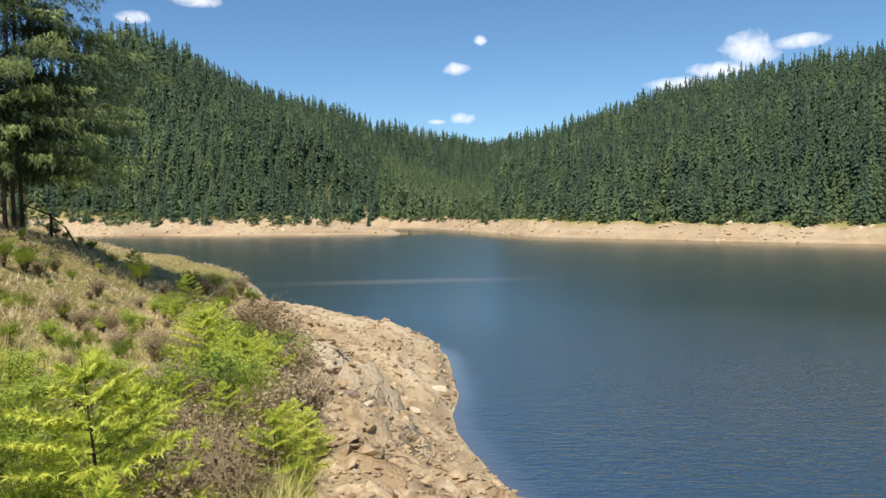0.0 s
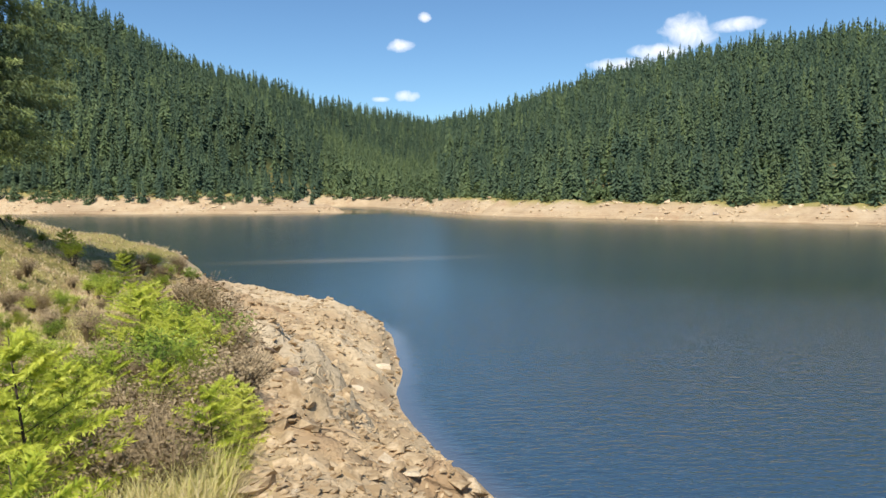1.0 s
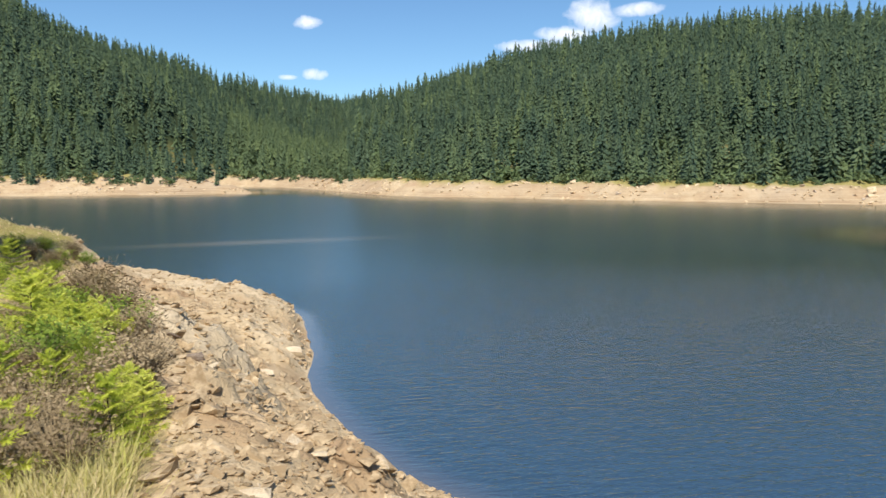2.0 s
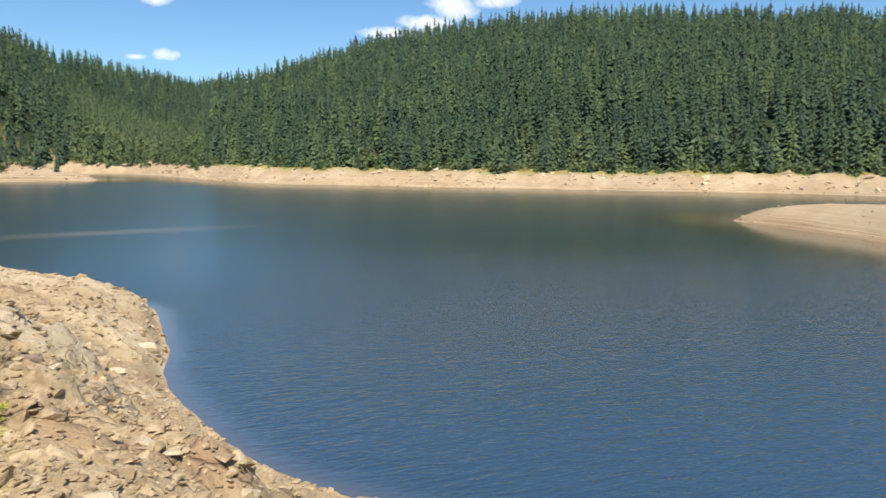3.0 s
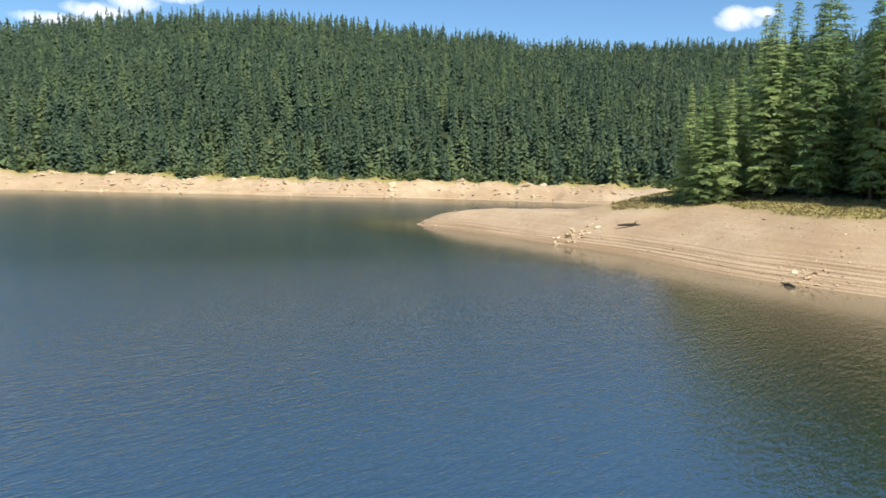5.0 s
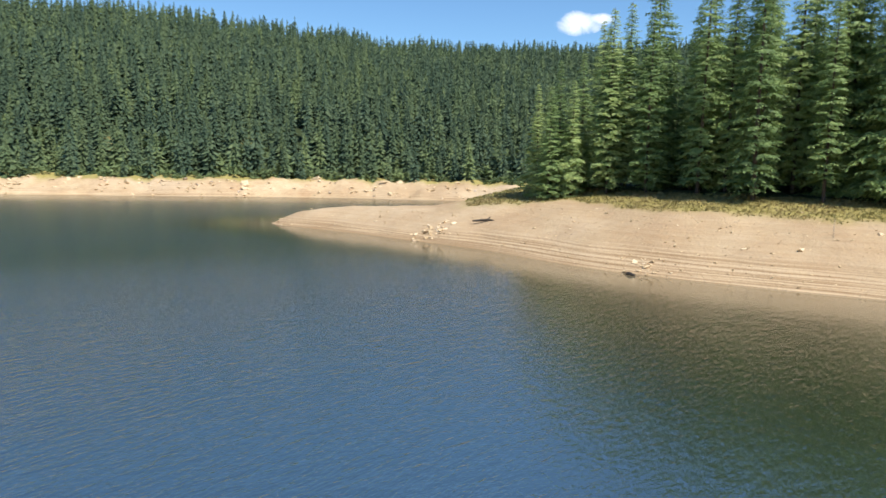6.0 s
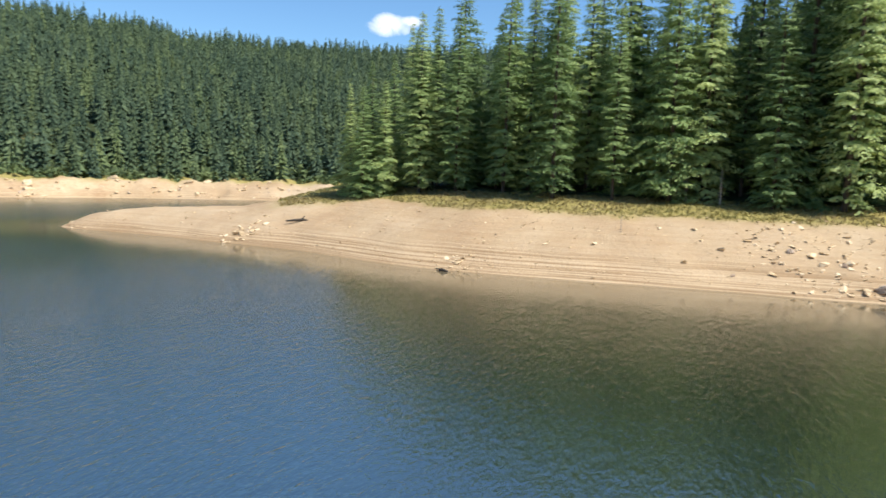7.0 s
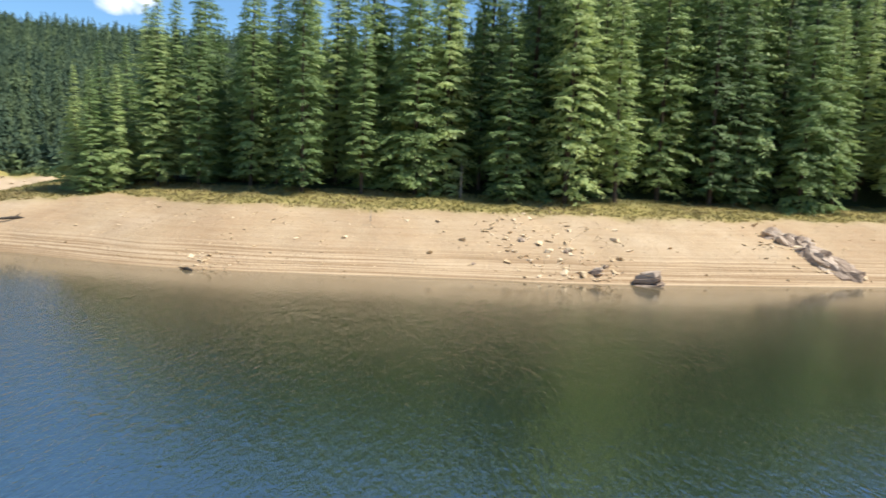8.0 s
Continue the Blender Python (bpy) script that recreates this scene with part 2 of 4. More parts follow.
    t.links.new(attribute("stony"), hollow.inputs[1])
    bare = t.nodes.new("ShaderNodeMath")
    bare.operation = "SUBTRACT"
    bare.inputs[0].default_value = 1.0
    t.links.new(attribute("grassy"), bare.inputs[1])
    open_rock = t.nodes.new("ShaderNodeMath")
    open_rock.operation = "MULTIPLY"
    t.links.new(hollow.outputs[0], open_rock.inputs[0])
    t.links.new(bare.outputs[0], open_rock.inputs[1])
    t.links.new(open_rock.outputs[0], joints.inputs["Height"])
    t.links.new(bp.outputs["Normal"], joints.inputs["Normal"])
    t.links.new(joints.outputs["Normal"], b.inputs["Normal"])
    return m


def water_material():
    m = bpy.data.materials.new("lake_water")
    m.use_nodes = True
    t = m.node_tree
    b = t.nodes["Principled BSDF"]
    chop = t.nodes.new("ShaderNodeAttribute")
    chop.attribute_name = "chop"
    t.links.new(chop.outputs["Fac"], b.inputs["Roughness"])
    b.inputs["IOR"].default_value = 5.6
    co = t.nodes.new("ShaderNodeTexCoord")
    a = t.nodes.new("ShaderNodeAttribute")
    a.attribute_name = "browned"
    mix = t.nodes.new("ShaderNodeMix")
    mix.data_type = "RGBA"
    mix.inputs["A"].default_value = (0.016, 0.028, 0.014, 1)
    mix.inputs["B"].default_value = (0.21, 0.165, 0.10, 1)
    t.links.new(a.outputs["Fac"], mix.inputs["Factor"])
    t.links.new(mix.outputs["Result"], b.inputs["Base Color"])
    wind = t.nodes.new("ShaderNodeAttribute")
    wind.attribute_name = "wind"
    last = None
    for scale, stretch, strength, dist in ((0.33, (1.0, 2.2, 1.0), 0.6, 0.10), (0.85, (1.0, 3.2, 1.0), 1.0, 0.088), (2.4, (1.0, 2.6, 1.0), 0.9, 0.046)):
        mp = node(t, "ShaderNodeMapping", Scale=stretch, Rotation=(0, 0, radians(35)))
        t.links.new(co.outputs["Object"], mp.inputs["Vector"])
        n = node(t, "ShaderNodeTexNoise", Scale=scale, Detail=3.0, Roughness=0.55, Distortion=0.4)
        t.links.new(mp.outputs[0], n.inputs["Vector"])
        bp = node(t, "ShaderNodeBump", Strength=strength, Distance=dist)
        t.links.new(n.outputs["Fac"], bp.inputs["Height"])
        power = t.nodes.new("ShaderNodeMath")
        power.operation = "MULTIPLY"
        power.inputs[1].default_value = strength
        t.links.new(wind.outputs["Fac"], power.inputs[0])
        t.links.new(power.outputs[0], bp.inputs["Strength"])
        if last:
            t.links.new(last.outputs["Normal"], bp.inputs["Normal"])
        last = bp
    t.links.new(last.outputs["Normal"], b.inputs["Normal"])
    return m


# ---- the lie of the land ----
# shoreline of the drawn-down lake, water to the inside; group 0: the camera's bank, 1: far shores, 2: spit and the bank opposite
SHORE = [
    (5, 24.5, 0), (2.2, 31, 0), (0.2, 41, 0), (0.8, 46, 0), (0.4, 55, 0), (0.2, 61, 0), (-7, 70, 0), (-16, 80, 0), (-34, 90, 0), (-70, 104, 0), (-150, 150, 0), (-300, 260, 0),
    (-330, 380, 1), (-182, 372, 1), (-104, 347, 1), (-60, 343, 1), (-22, 341, 1), (-19, 347, 1), (-26, 358, 1), (-75, 410, 1), (-60, 470, 1), (-4, 440, 1), (16, 372, 1), (30, 309, 1), (54, 276, 1), (82, 254, 1), (120, 217, 1),
    (159, 185, 1), (190, 157, 1), (203, 125, 1), (209, 104, 1), (205, 92, 2), (180, 85, 2), (152, 80, 2), (130, 85, 2), (115, 95, 2), (105, 103.5, 2), (99, 104, 2), (96.5, 100, 2), (95.5, 84, 2), (92, 66, 2), (89, 50, 2), (81, 32, 2),
    (80.5, 18, 2), (81, 4, 2), (80, -18, 2), (86, -50, 2), (92, -90, 2), (80, -150, 2),
    (30, -150, 0), (16, -90, 0), (17, -40, 0), (20, -14, 0), (20.5, 2, 0), (16, 13, 0),
]


def smooth_loop(pts, times):
    for _ in range(times):
        out = []
        for i, (x, y, g) in enumerate(pts):
            x2, y2, _g = pts[(i + 1) % len(pts)]
            out += [(0.75 * x + 0.25 * x2, 0.75 * y + 0.25 * y2, g), (0.25 * x + 0.75 * x2, 0.25 * y + 0.75 * y2, g)]
        pts = out
    return pts


LOOP = np.array(smooth_loop(SHORE, 2))


def wob(x, y, scale, seed=0.0):
    """A cheap smooth wobble between about -1 and 1, on arrays."""
    x, y = x / scale + seed * 3.7, y / scale - seed * 2.3
    return (np.sin(x * 1.3 + 1.7 * np.sin(y * 0.9 + seed)) + np.sin(y * 1.7 + 1.4 * np.sin(x * 1.1 + 2.0 + seed)) + 0.6 * np.sin((x + y) * 2.9 + seed) + 0.5 * np.sin((x - 1.3 * y) * 4.3 + 1.3 * seed)) / 3.1


def shore_distance(x, y):
    """Metres from the waterline, more than 0 on land; and the group of the nearest shore."""
    best, group, inside = np.full(x.shape, 1e18), np.zeros(x.shape), np.zeros(x.shape, bool)
    for i in range(len(LOOP)):
        ax, ay, g = LOOP[i]
        bx, by, _ = LOOP[(i + 1) % len(LOOP)]
        dx, dy = bx - ax, by - ay
        t = np.clip(((x - ax) * dx + (y - ay) * dy) / (dx * dx + dy * dy + 1e-9), 0, 1)
        d = (x - ax - t * dx) ** 2 + (y - ay - t * dy) ** 2
        near = d < best
        best, group = np.where(near, d, best), np.where(near, g, group)
        cross = ((ay > y) != (by > y)) & (x < dx * (y - ay) / (dy if abs(dy) > 1e-9 else 1e-9) + ax)
        inside ^= cross
    return np.sqrt(best) * np.where(inside, -1, 1), group


# ridge round the lake: azimuth, skyline with its trees (degrees up), distance of the ridge, distance of the shore
RIDGE = np.array([
    (-60, 13, 700, 430), (-30, 13.2, 650, 412), (-21, 12.5, 640, 400), (-16, 9.9, 640, 361), (-10, 7.95, 680, 345), (-6, 7.0, 800, 342), (-2, 6.1, 1050, 350), (3.4, 5.2, 1400, 400),
    (4.9, 5.1, 640, 325), (8, 5.6, 600, 300), (11.6, 6.8, 620, 290), (15.7, 8.0, 600, 280), (20, 8.75, 590, 270), (27, 9.85, 580, 262), (34, 10.3, 560, 250), (43, 9.6, 560, 246), (52, 8.75, 600, 243),
    (61, 8.7, 640, 240), (70, 8.6, 620, 240), (80, 8.6, 560, 240), (100, 9, 500, 240), (140, 9, 500, 240)])
GLADES = [(88, 306, 6), (86, 296, 4), (160, 250, 4), (197, 217, 5)]   # bare scars among the far trees
HERE = [(0, 0), (4, 2.2), (10, 5.1), (16, 8.3), (20, 10.3), (30, 10.9), (60, 13), (120, 24), (400, 70)]


def step01(a, b, v):
    t = np.clip((v - a) / (b - a), 0, 1)
    return t * t * (3 - 2 * t)


def green_line(y):
    """Where the meadow of the camera's bank gives way to bare rock: x as a function of y."""
    return np.interp(y, [0, 6, 15, 34, 68], [-0.3, -1.1, -3.1, -9.0, -20.0]) + np.clip(y / 25, 0.2, 1) * (0.5 * np.sin(y * 0.5) + 0.3 * np.sin(y * 1.3))


def land(x, y):
    """Height, distance from the waterline, and the zones: stony, grassy, wooded."""
    x, y = np.asarray(x, float), np.asarray(y, float)
    s, group = shore_distance(x, y)
    r, az = np.hypot(x, y), np.degrees(np.arctan2(x, y))
    near, spit = group == 0, group == 2
    s = s + np.where(near, 0.7, 1.0) * wob(x, y, np.where(near, 3.0, 9.0)) * np.clip(np.abs(s) / 6 + 0.25, 0, 1)
    # the camera's bank
    z_here = np.interp(s, [p[0] for p in HERE], [p[1] for p in HERE])
    meadow = step01(-0.35, 0.5, green_line(y) - x) * (y > -60)
    z_here = z_here + meadow * (0.05 * np.clip(green_line(y) - x, 0, 40) + 0.25 * wob(x, y, 4.0, 1)) * step01(6, 16, s)
    shelf = step01(-4.4, 0.2, green_line(y) - x) * step01(-2.5, 3, y) * (1 - step01(34, 50, r))
    z_here = z_here + shelf * np.clip(10.5 - 0.085 * r + 0.12 * wob(x, y, 2.5, 14) - z_here, 0, 5)
    z_here = z_here + 0.5 * np.exp(-((x + 20.6) ** 2 + (y - 34.3) ** 2) / 14)
    ledge = (1 - meadow) * step01(0.5, 3, s)
    z_here = z_here + ledge * (0.38 * wob(x, y, 2.2, 2) + 0.28 * wob(x, y, 0.8, 3) + 0.14 * wob(x, y, 0.33, 4)) * step01(3, 6, r)
    terr = z_here / 0.55 + 0.35 * wob(x, y, 5, 5)
    z_here = z_here + ledge * 0.34 * (np.floor(terr) + step01(0.35, 0.95, terr - np.floor(terr)) - terr) * step01(6, 10, r)
    z_here = z_here * (1 - 0.26 * step01(46, 56, y) * (y < 110) * (1 - step01(12, 18, s)))
    cliff = 0.5 * step01(33, 40, y) + 0.45 * step01(48, 54, y)
    z_here = z_here + cliff * step01(0.1, 1.3, s) * (1 - 0.9 * step01(3, 10, s)) * (y < 90)
    z_here = z_here - np.interp(az, [-31.5, -29, -27, -23, -19, -16, -13, -8], [0, 1.0, 1.5, 2.3, 2.0, 0.7, 0.4, 0.2]) * step01(34, 56, r) * step01(3, 9, s)
    # beaches of the other shores
    spit_top = np.interp(az, [40, 56, 61, 66], [3.6, 3.8, 5.8, 6.6])
    width = np.where(spit, spit_top / 0.4 + 1.5 * wob(x, y, 14, 6) * step01(58, 66, az), np.interp(az, [-30, -8, 0, 10, 30, 60], [19, 17, 14, 11, 11, 13]))
    top = np.where(spit, spit_top, np.interp(az, [-30, -8, 0, 10, 30, 60], [8.6, 7.6, 6.5, 5.4, 5.0, 5.2]))
    u = np.clip(s / width, 0, 1)
    z_far = top * u ** 0.9
    rip = z_far / 0.42 + 0.25 * wob(x, y, 16, 7)
    z_far = z_far + 0.26 * (np.floor(rip) + step01(0.5, 0.95, rip - np.floor(rip)) - rip) * step01(0, 0.05, u) * (1 - step01(0.15, 0.45, u)) * np.where(spit, 1, 1.6)
    z_far = z_far + (np.where(spit, 0.10, 1.1) * wob(x, y, np.where(spit, 1.7, 4.4), 8) + np.where(spit, 0.0, 0.75) * wob(x, y, 2.3, 26)) * step01(0, 0.25, u)
    z_far = z_far + np.where(spit, step01(56, 64, az) * (0.17 * np.clip(s - width, 0, 13) + np.interp(az, [62, 80, 92, 104], [0.03, 0.05, 0.12, 0.5]) * np.clip(s - width - 13, 0, 70)), 0.075 * np.clip(s - width, 0, 60)) + 0.2 * wob(x, y, 6, 9) * step01(0, 8, s - width)
    el, dr, d0 = (np.interp(az, RIDGE[:, 0], RIDGE[:, k]) for k in (1, 2, 3))
    crest = EYE + dr * np.tan(np.radians(el)) - 15 - top
    rise = np.clip((r - d0 - 16) / (dr - d0 - 16), 0, 1.0)
    hill = crest * rise ** np.interp(az, [-9, -5, 3, 5], [0.95, 1.9, 1.9, 0.95]) * step01(14, 60, s) + (5 * wob(x, y, 60, 10) + 2.5 * wob(x, y, 21, 28)) * step01(60, 160, s) - np.clip(r - dr - 60, 0, 500) * 0.06
    z_far = z_far + np.maximum(hill, 0)
    z = np.where(near, z_here, z_far)
    z = np.where(s < 0, np.maximum(-9, 0.35 * s), z)
    away = (az < -42) | (az > 140) | (y < -60)
    z = np.where(away & near & (s > 0), np.minimum(z, 60), z)
    stony = np.where(near, 1.0, np.where(spit, 0.15 + 0.0 * s, np.clip(0.38 + 0.5 * wob(x, y, 20, 11), 0, 1)))
    grassy = np.where(near, meadow, step01(-1.5, 1.5, s - width + 1.5 * wob(x, y, 5, 12)) * np.where(spit, step01(57, 61, az), 1))
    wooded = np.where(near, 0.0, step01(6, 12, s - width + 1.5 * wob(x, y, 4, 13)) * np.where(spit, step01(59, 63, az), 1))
    for cx, cy, cr in GLADES:
        bare = np.clip(1.6 - 1.2 * np.hypot(x - cx, y - cy) / cr, 0, 1)
        wooded = wooded * (1 - bare)
        grassy = grassy * (1 - 0.35 * bare)
    banded = np.where(near, 0.0, 0.85 * (1 - step01(0.18, 0.42, u + 0.06 * wob(x, y, 8, 24))))
    return z, s, group, width, stony, grassy, wooded, banded


def height(x, y):
    return float(land(np.array([x]), np.array([y]))[0][0])


def float_attribute(me, name, values):
    me.attributes.new(name, "FLOAT", "POINT").data.foreach_set("value", np.asarray(values, np.float32))


def mesh_from(name, verts, faces, mat, smooth=True):
    """A mesh from arrays; faces all of one size."""
    me = bpy.data.meshes.new(name)
    verts, faces = np.asarray(verts, np.float32), np.asarray(faces, np.int32)
    n, k = faces.shape
    me.vertices.add(len(verts))
    me.vertices.foreach_set("co", verts.ravel())
    me.loops.add(n * k)
    me.loops.foreach_set("vertex_index", faces.ravel())
    me.polygons.add(n)
    me.polygons.foreach_set("loop_start", np.arange(0, n * k, k, dtype=np.int32))
    me.polygons.foreach_set("use_smooth", np.full(n, smooth))
    me.update(calc_edges=True)
    me.validate()
    me.materials.append(mat)
    return me


def polar_sheet(radii, angles):
    """Vertices x, y and quads of a sheet round the camera's stand; the angles close the circle."""
    R, A = np.meshgrid(radii, np.radians(angles), indexing="ij")
    i, j = np.meshgrid(np.arange(len(radii) - 1), np.arange(len(angles)), indexing="ij")
    k, j2 = len(angles), (j + 1) % len(angles)
    quads = np.stack([i * k + j, i * k + j2, (i + 1) * k + j2, (i + 1) * k + j], -1).reshape(-1, 4)
    return (R * np.sin(A)).ravel(), (R * np.cos(A)).ravel(), quads


ANGLES = np.concatenate([np.arange(-42, 132, 0.36), np.arange(132, 318, 3.0)])
RADII = np.concatenate([np.geomspace(0.4, 20, 130), np.geomspace(20.3, 72, 120), np.arange(72.5, 135, 0.5), np.arange(136, 300, 2.0), np.geomspace(303, 470, 70), np.geomspace(480, 4200, 60)])
gx, gy, gq = polar_sheet(RADII, ANGLES)
gz, gs, gg, gw, stony, grassy, wooded, banded = land(gx, gy)
gx[:len(ANGLES)], gy[:len(ANGLES)] = gx[:len(ANGLES)] * 0.02, gy[:len(ANGLES)] * 0.02
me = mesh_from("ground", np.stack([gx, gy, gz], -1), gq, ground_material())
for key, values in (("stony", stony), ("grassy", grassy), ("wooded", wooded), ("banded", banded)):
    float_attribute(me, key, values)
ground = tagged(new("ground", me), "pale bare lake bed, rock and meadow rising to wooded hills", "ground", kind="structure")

wx, wy, wq = polar_sheet(np.concatenate([np.geomspace(6, 150, 150), np.geomspace(153, 700, 90)]), ANGLES)
ws, wg = shore_distance(wx, wy)
keep = (ws[wq] < 3).any(1)
used = np.unique(wq[keep])
remap = np.zeros(len(wx), np.int64)
remap[used] = np.arange(len(used))
ux, uy, us, ug = wx[used], wy[used], ws[used], wg[used]
# brown of the shallows; off the spit widened to paint in reflected sand
browned = np.clip(1 + us / np.where(ug == 2, 16, np.where(ug == 1, 2.5, 2.0)), 0, 1) ** 1.5 * np.where(ug == 0, 0.6, 1)
bar = np.exp(-(((ux + 6) / 17) ** 2) - ((uy - 121 - 0.12 * ux) / 3.0) ** 2)      # a sunken bar of silt
browned = np.maximum(browned, 0.7 * bar)
me = mesh_from("water", np.stack([wx[used], wy[used], np.zeros(len(used))], -1), remap[wq[keep]], water_material())
float_attribute(me, "browned", browned)
lee = np.where(ug == 1, 60, np.where(ug == 2, 24, 2))
gust = 0.03 + 0.97 * (1 - step01(22, 95, np.hypot(ux - 25, uy - 15)))       # the breeze is strongest in the near bay
float_attribute(me, "chop", (0.215 - 0.13 * gust) * np.where(ug == 0, 1.0, 0.45 + 0.55 * step01(0, 1, -us / np.where(ug == 1, 40, lee))))      # fine ripples of the open water, as roughness
float_attribute(me, "wind", gust * (0.15 + 0.85 * step01(0, 1, -us / lee)) * (0.75 + 0.25 * wob(ux, uy, 30, 23)))
water = tagged(new("water", me), "dark blue rippled reservoir water, brown over the shallows and in painted sand reflections", "water", kind="structure")


# ---- trees ----
def conifer_template(rng, tiers, boughs, spread=0.17, low=0.06):
    """Separate drooping boughs, each a folded blade, in whorls up an axis of height 1: vertices and triangles."""
    vs, fs = [], []
    lobe = [rng.uniform(0.72, 1.2) for _ in range(5)]
    for k in range(tiers):
        u = k / tiers
        z0 = low + (1 - low) * u
        rad = spread * (1 - u) ** 0.85 * rng.uniform(0.8, 1.15) + 0.010
        step = (1 - low) / tiers
        ph = rng.uniform(0, 6.28)
        n = max(4, int(boughs * (1 - 0.4 * u) + 0.5))
        for i in range(n):
            a = ph + 6.2832 * (i + rng.uniform(-0.25, 0.25)) / n
            q = rad * rng.uniform(0.65, 1.25) * lobe[int(a * 5 / 6.2832) % 5]
            half = min(0.62, 2.6 / n) * rng.uniform(0.7, 1.1)
            base = len(vs)
            drop = rng.uniform(0.5, 1.5) * step + 0.22 * q
            zr = z0 + rng.uniform(0.7, 1.5) * step
            vs.append((0, 0, min(1.0, zr)))
            for da, f, dz in ((-half, 0.62, 0.75), (0, 1.0, 1.0), (half, 0.62, 0.75)):
                vs.append((f * q * math.cos(a + da), f * q * math.sin(a + da), zr - drop * dz - (0.35 * step if da else 0)))
            fs += [(base, base + 1, base + 2), (base, base + 2, base + 3)]
    base = len(vs)
    vs += [(0.012, 0, 0.93), (-0.008, 0.01, 0.93), (-0.008, -0.01, 0.93), (0, 0, 1.02)]
    fs += [(base, base + 1, base + 3), (base + 1, base + 2, base + 3), (base + 2, base, base + 3)]
    return np.array(vs), np.array(fs)


def shrub_template(rng, blobs=40):
    vs, fs = [], []
    for _ in range(blobs):
        d = Vector((rng.gauss(0, 1), rng.gauss(0, 1), abs(rng.gauss(0, 0.8)))).normalized()
        c = d * rng.uniform(0.3, 0.5) + Vector((0, 0, 0.1))
        for _k in range(4):
            base = len(vs)
            for _j in range(3):
                vs.append(tuple(c + Vector((rng.gauss(0, 1), rng.gauss(0, 1), rng.gauss(0, 1))) * 0.09))
            fs.append((base, base + 1, base + 2))
    return np.array(vs), np.array(fs)


def scatter_mesh(name, templates, places, mat):
    """Many plants in one mesh. places: template, x, y, z, height, width, turn, tint."""
    V, F, T, n = [], [], [], 0
    for k, x, y, z, h, w, turn, tint in places:
        v, f = templates[int(k)]
        c, s = math.cos(turn), math.sin(turn)
        V.append(np.stack([(v[:, 0] * c - v[:, 1] * s) * w + x, (v[:, 0] * s + v[:, 1] * c) * w + y, v[:, 2] * h + z], -1))
        F.append(f + n)
        T.append(np.full(len(v), tint))
        n += len(v)
    me = mesh_from(name, np.concatenate(V), np.concatenate(F), mat, smooth=False)
    float_attribute(me, "tint", np.concatenate(T))
    return me


rng = random.Random(4)
FINE = [conifer_template(rng, 13, 8, 0.19) for _ in range(6)] + [shrub_template(rng, 30) for _ in range(3)]
COARSE = [conifer_template(rng, 8, 6, 0.2) for _ in range(6)]


def far_woods():
    """Woods on the far slopes: a jittered grid thinned by the lie of the land."""
    r0 = np.random.RandomState(3)
    near_rows, back_rows = [], []
    for lo, hi, gap in ((225, 480, 5.3), (480, 760, 6.2), (760, 1500, 9.5)):
        n = int(hi / gap) + 2
        ix, iy = np.meshgrid(np.arange(-n, n), np.arange(-n // 4, n))
        x = (ix.ravel() + r0.uniform(-0.45, 0.45, ix.size)) * gap
        y = (iy.ravel() + r0.uniform(-0.45, 0.45, ix.size)) * gap
        r, az = np.hypot(x, y), np.degrees(np.arctan2(x, y))
        ok = (r >= lo) & (r < hi) & (az > -36) & (az < 100)
        x, y, r, az = x[ok], y[ok], r[ok], az[ok]
        z, s, group, width, *_ = land(x, y)
        dr = np.interp(az, RIDGE[:, 0], RIDGE[:, 2])
        ok = (s > np.where((r > 352) & (az < 5), 9, width + 2.0)) & (group == 1) | (group == 2) & (s > 62) & (az > 58)
        ok &= r < dr + 45
        for cx, cy, cr in GLADES:
            ok &= np.hypot(x - cx, y - cy) > cr
        for xi, yi, zi, ri, si, wi in zip(x[ok], y[ok], z[ok], r[ok], s[ok], width[ok]):
            edge = si - wi < 9
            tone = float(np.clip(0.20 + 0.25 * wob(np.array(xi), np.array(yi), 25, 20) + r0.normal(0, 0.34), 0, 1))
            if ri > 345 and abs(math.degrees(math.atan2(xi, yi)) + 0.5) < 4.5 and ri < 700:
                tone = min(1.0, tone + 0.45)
                if r0.rand() < 0.55 and ri < 560:
                    h = r0.uniform(6, 11)
                    near_rows.append((6 + r0.randint(3), xi, yi, zi - 0.3, h * 1.2, h, r0.uniform(0, 6.3), r0.uniform(0.45, 0.9)))
                    continue
            if ri < 460 and si - wi < 110:
                if r0.rand() < (0.6 if edge else 0.18 if si - wi < 45 else 0.04):
                    h = r0.uniform(2.5, 6) * (1 if edge else 1.7)
                    near_rows.append((6 + r0.randint(3), xi, yi, zi - 0.3, h * 1.2, h * 1.3, r0.uniform(0, 6.3), r0.uniform(0.6, 1.0)))
                else:
                    h = r0.triangular(9, 16, 22) * (0.75 if edge else 1)
                    near_rows.append((r0.randint(6), xi, yi, zi - 0.3, h, h * r0.uniform(0.85, 1.35), r0.uniform(0, 6.3), tone))
            else:
                h = r0.uniform(11, 20)
                back_rows.append((r0.randint(6), xi, yi, zi - 0.3, h, h * r0.uniform(0.9, 1.2), r0.uniform(0, 6.3), tone))
    return near_rows, back_rows


near_rows, back_rows = far_woods()
print("far woods", len(near_rows), len(back_rows))
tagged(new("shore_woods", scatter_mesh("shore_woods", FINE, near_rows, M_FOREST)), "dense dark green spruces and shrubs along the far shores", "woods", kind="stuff")
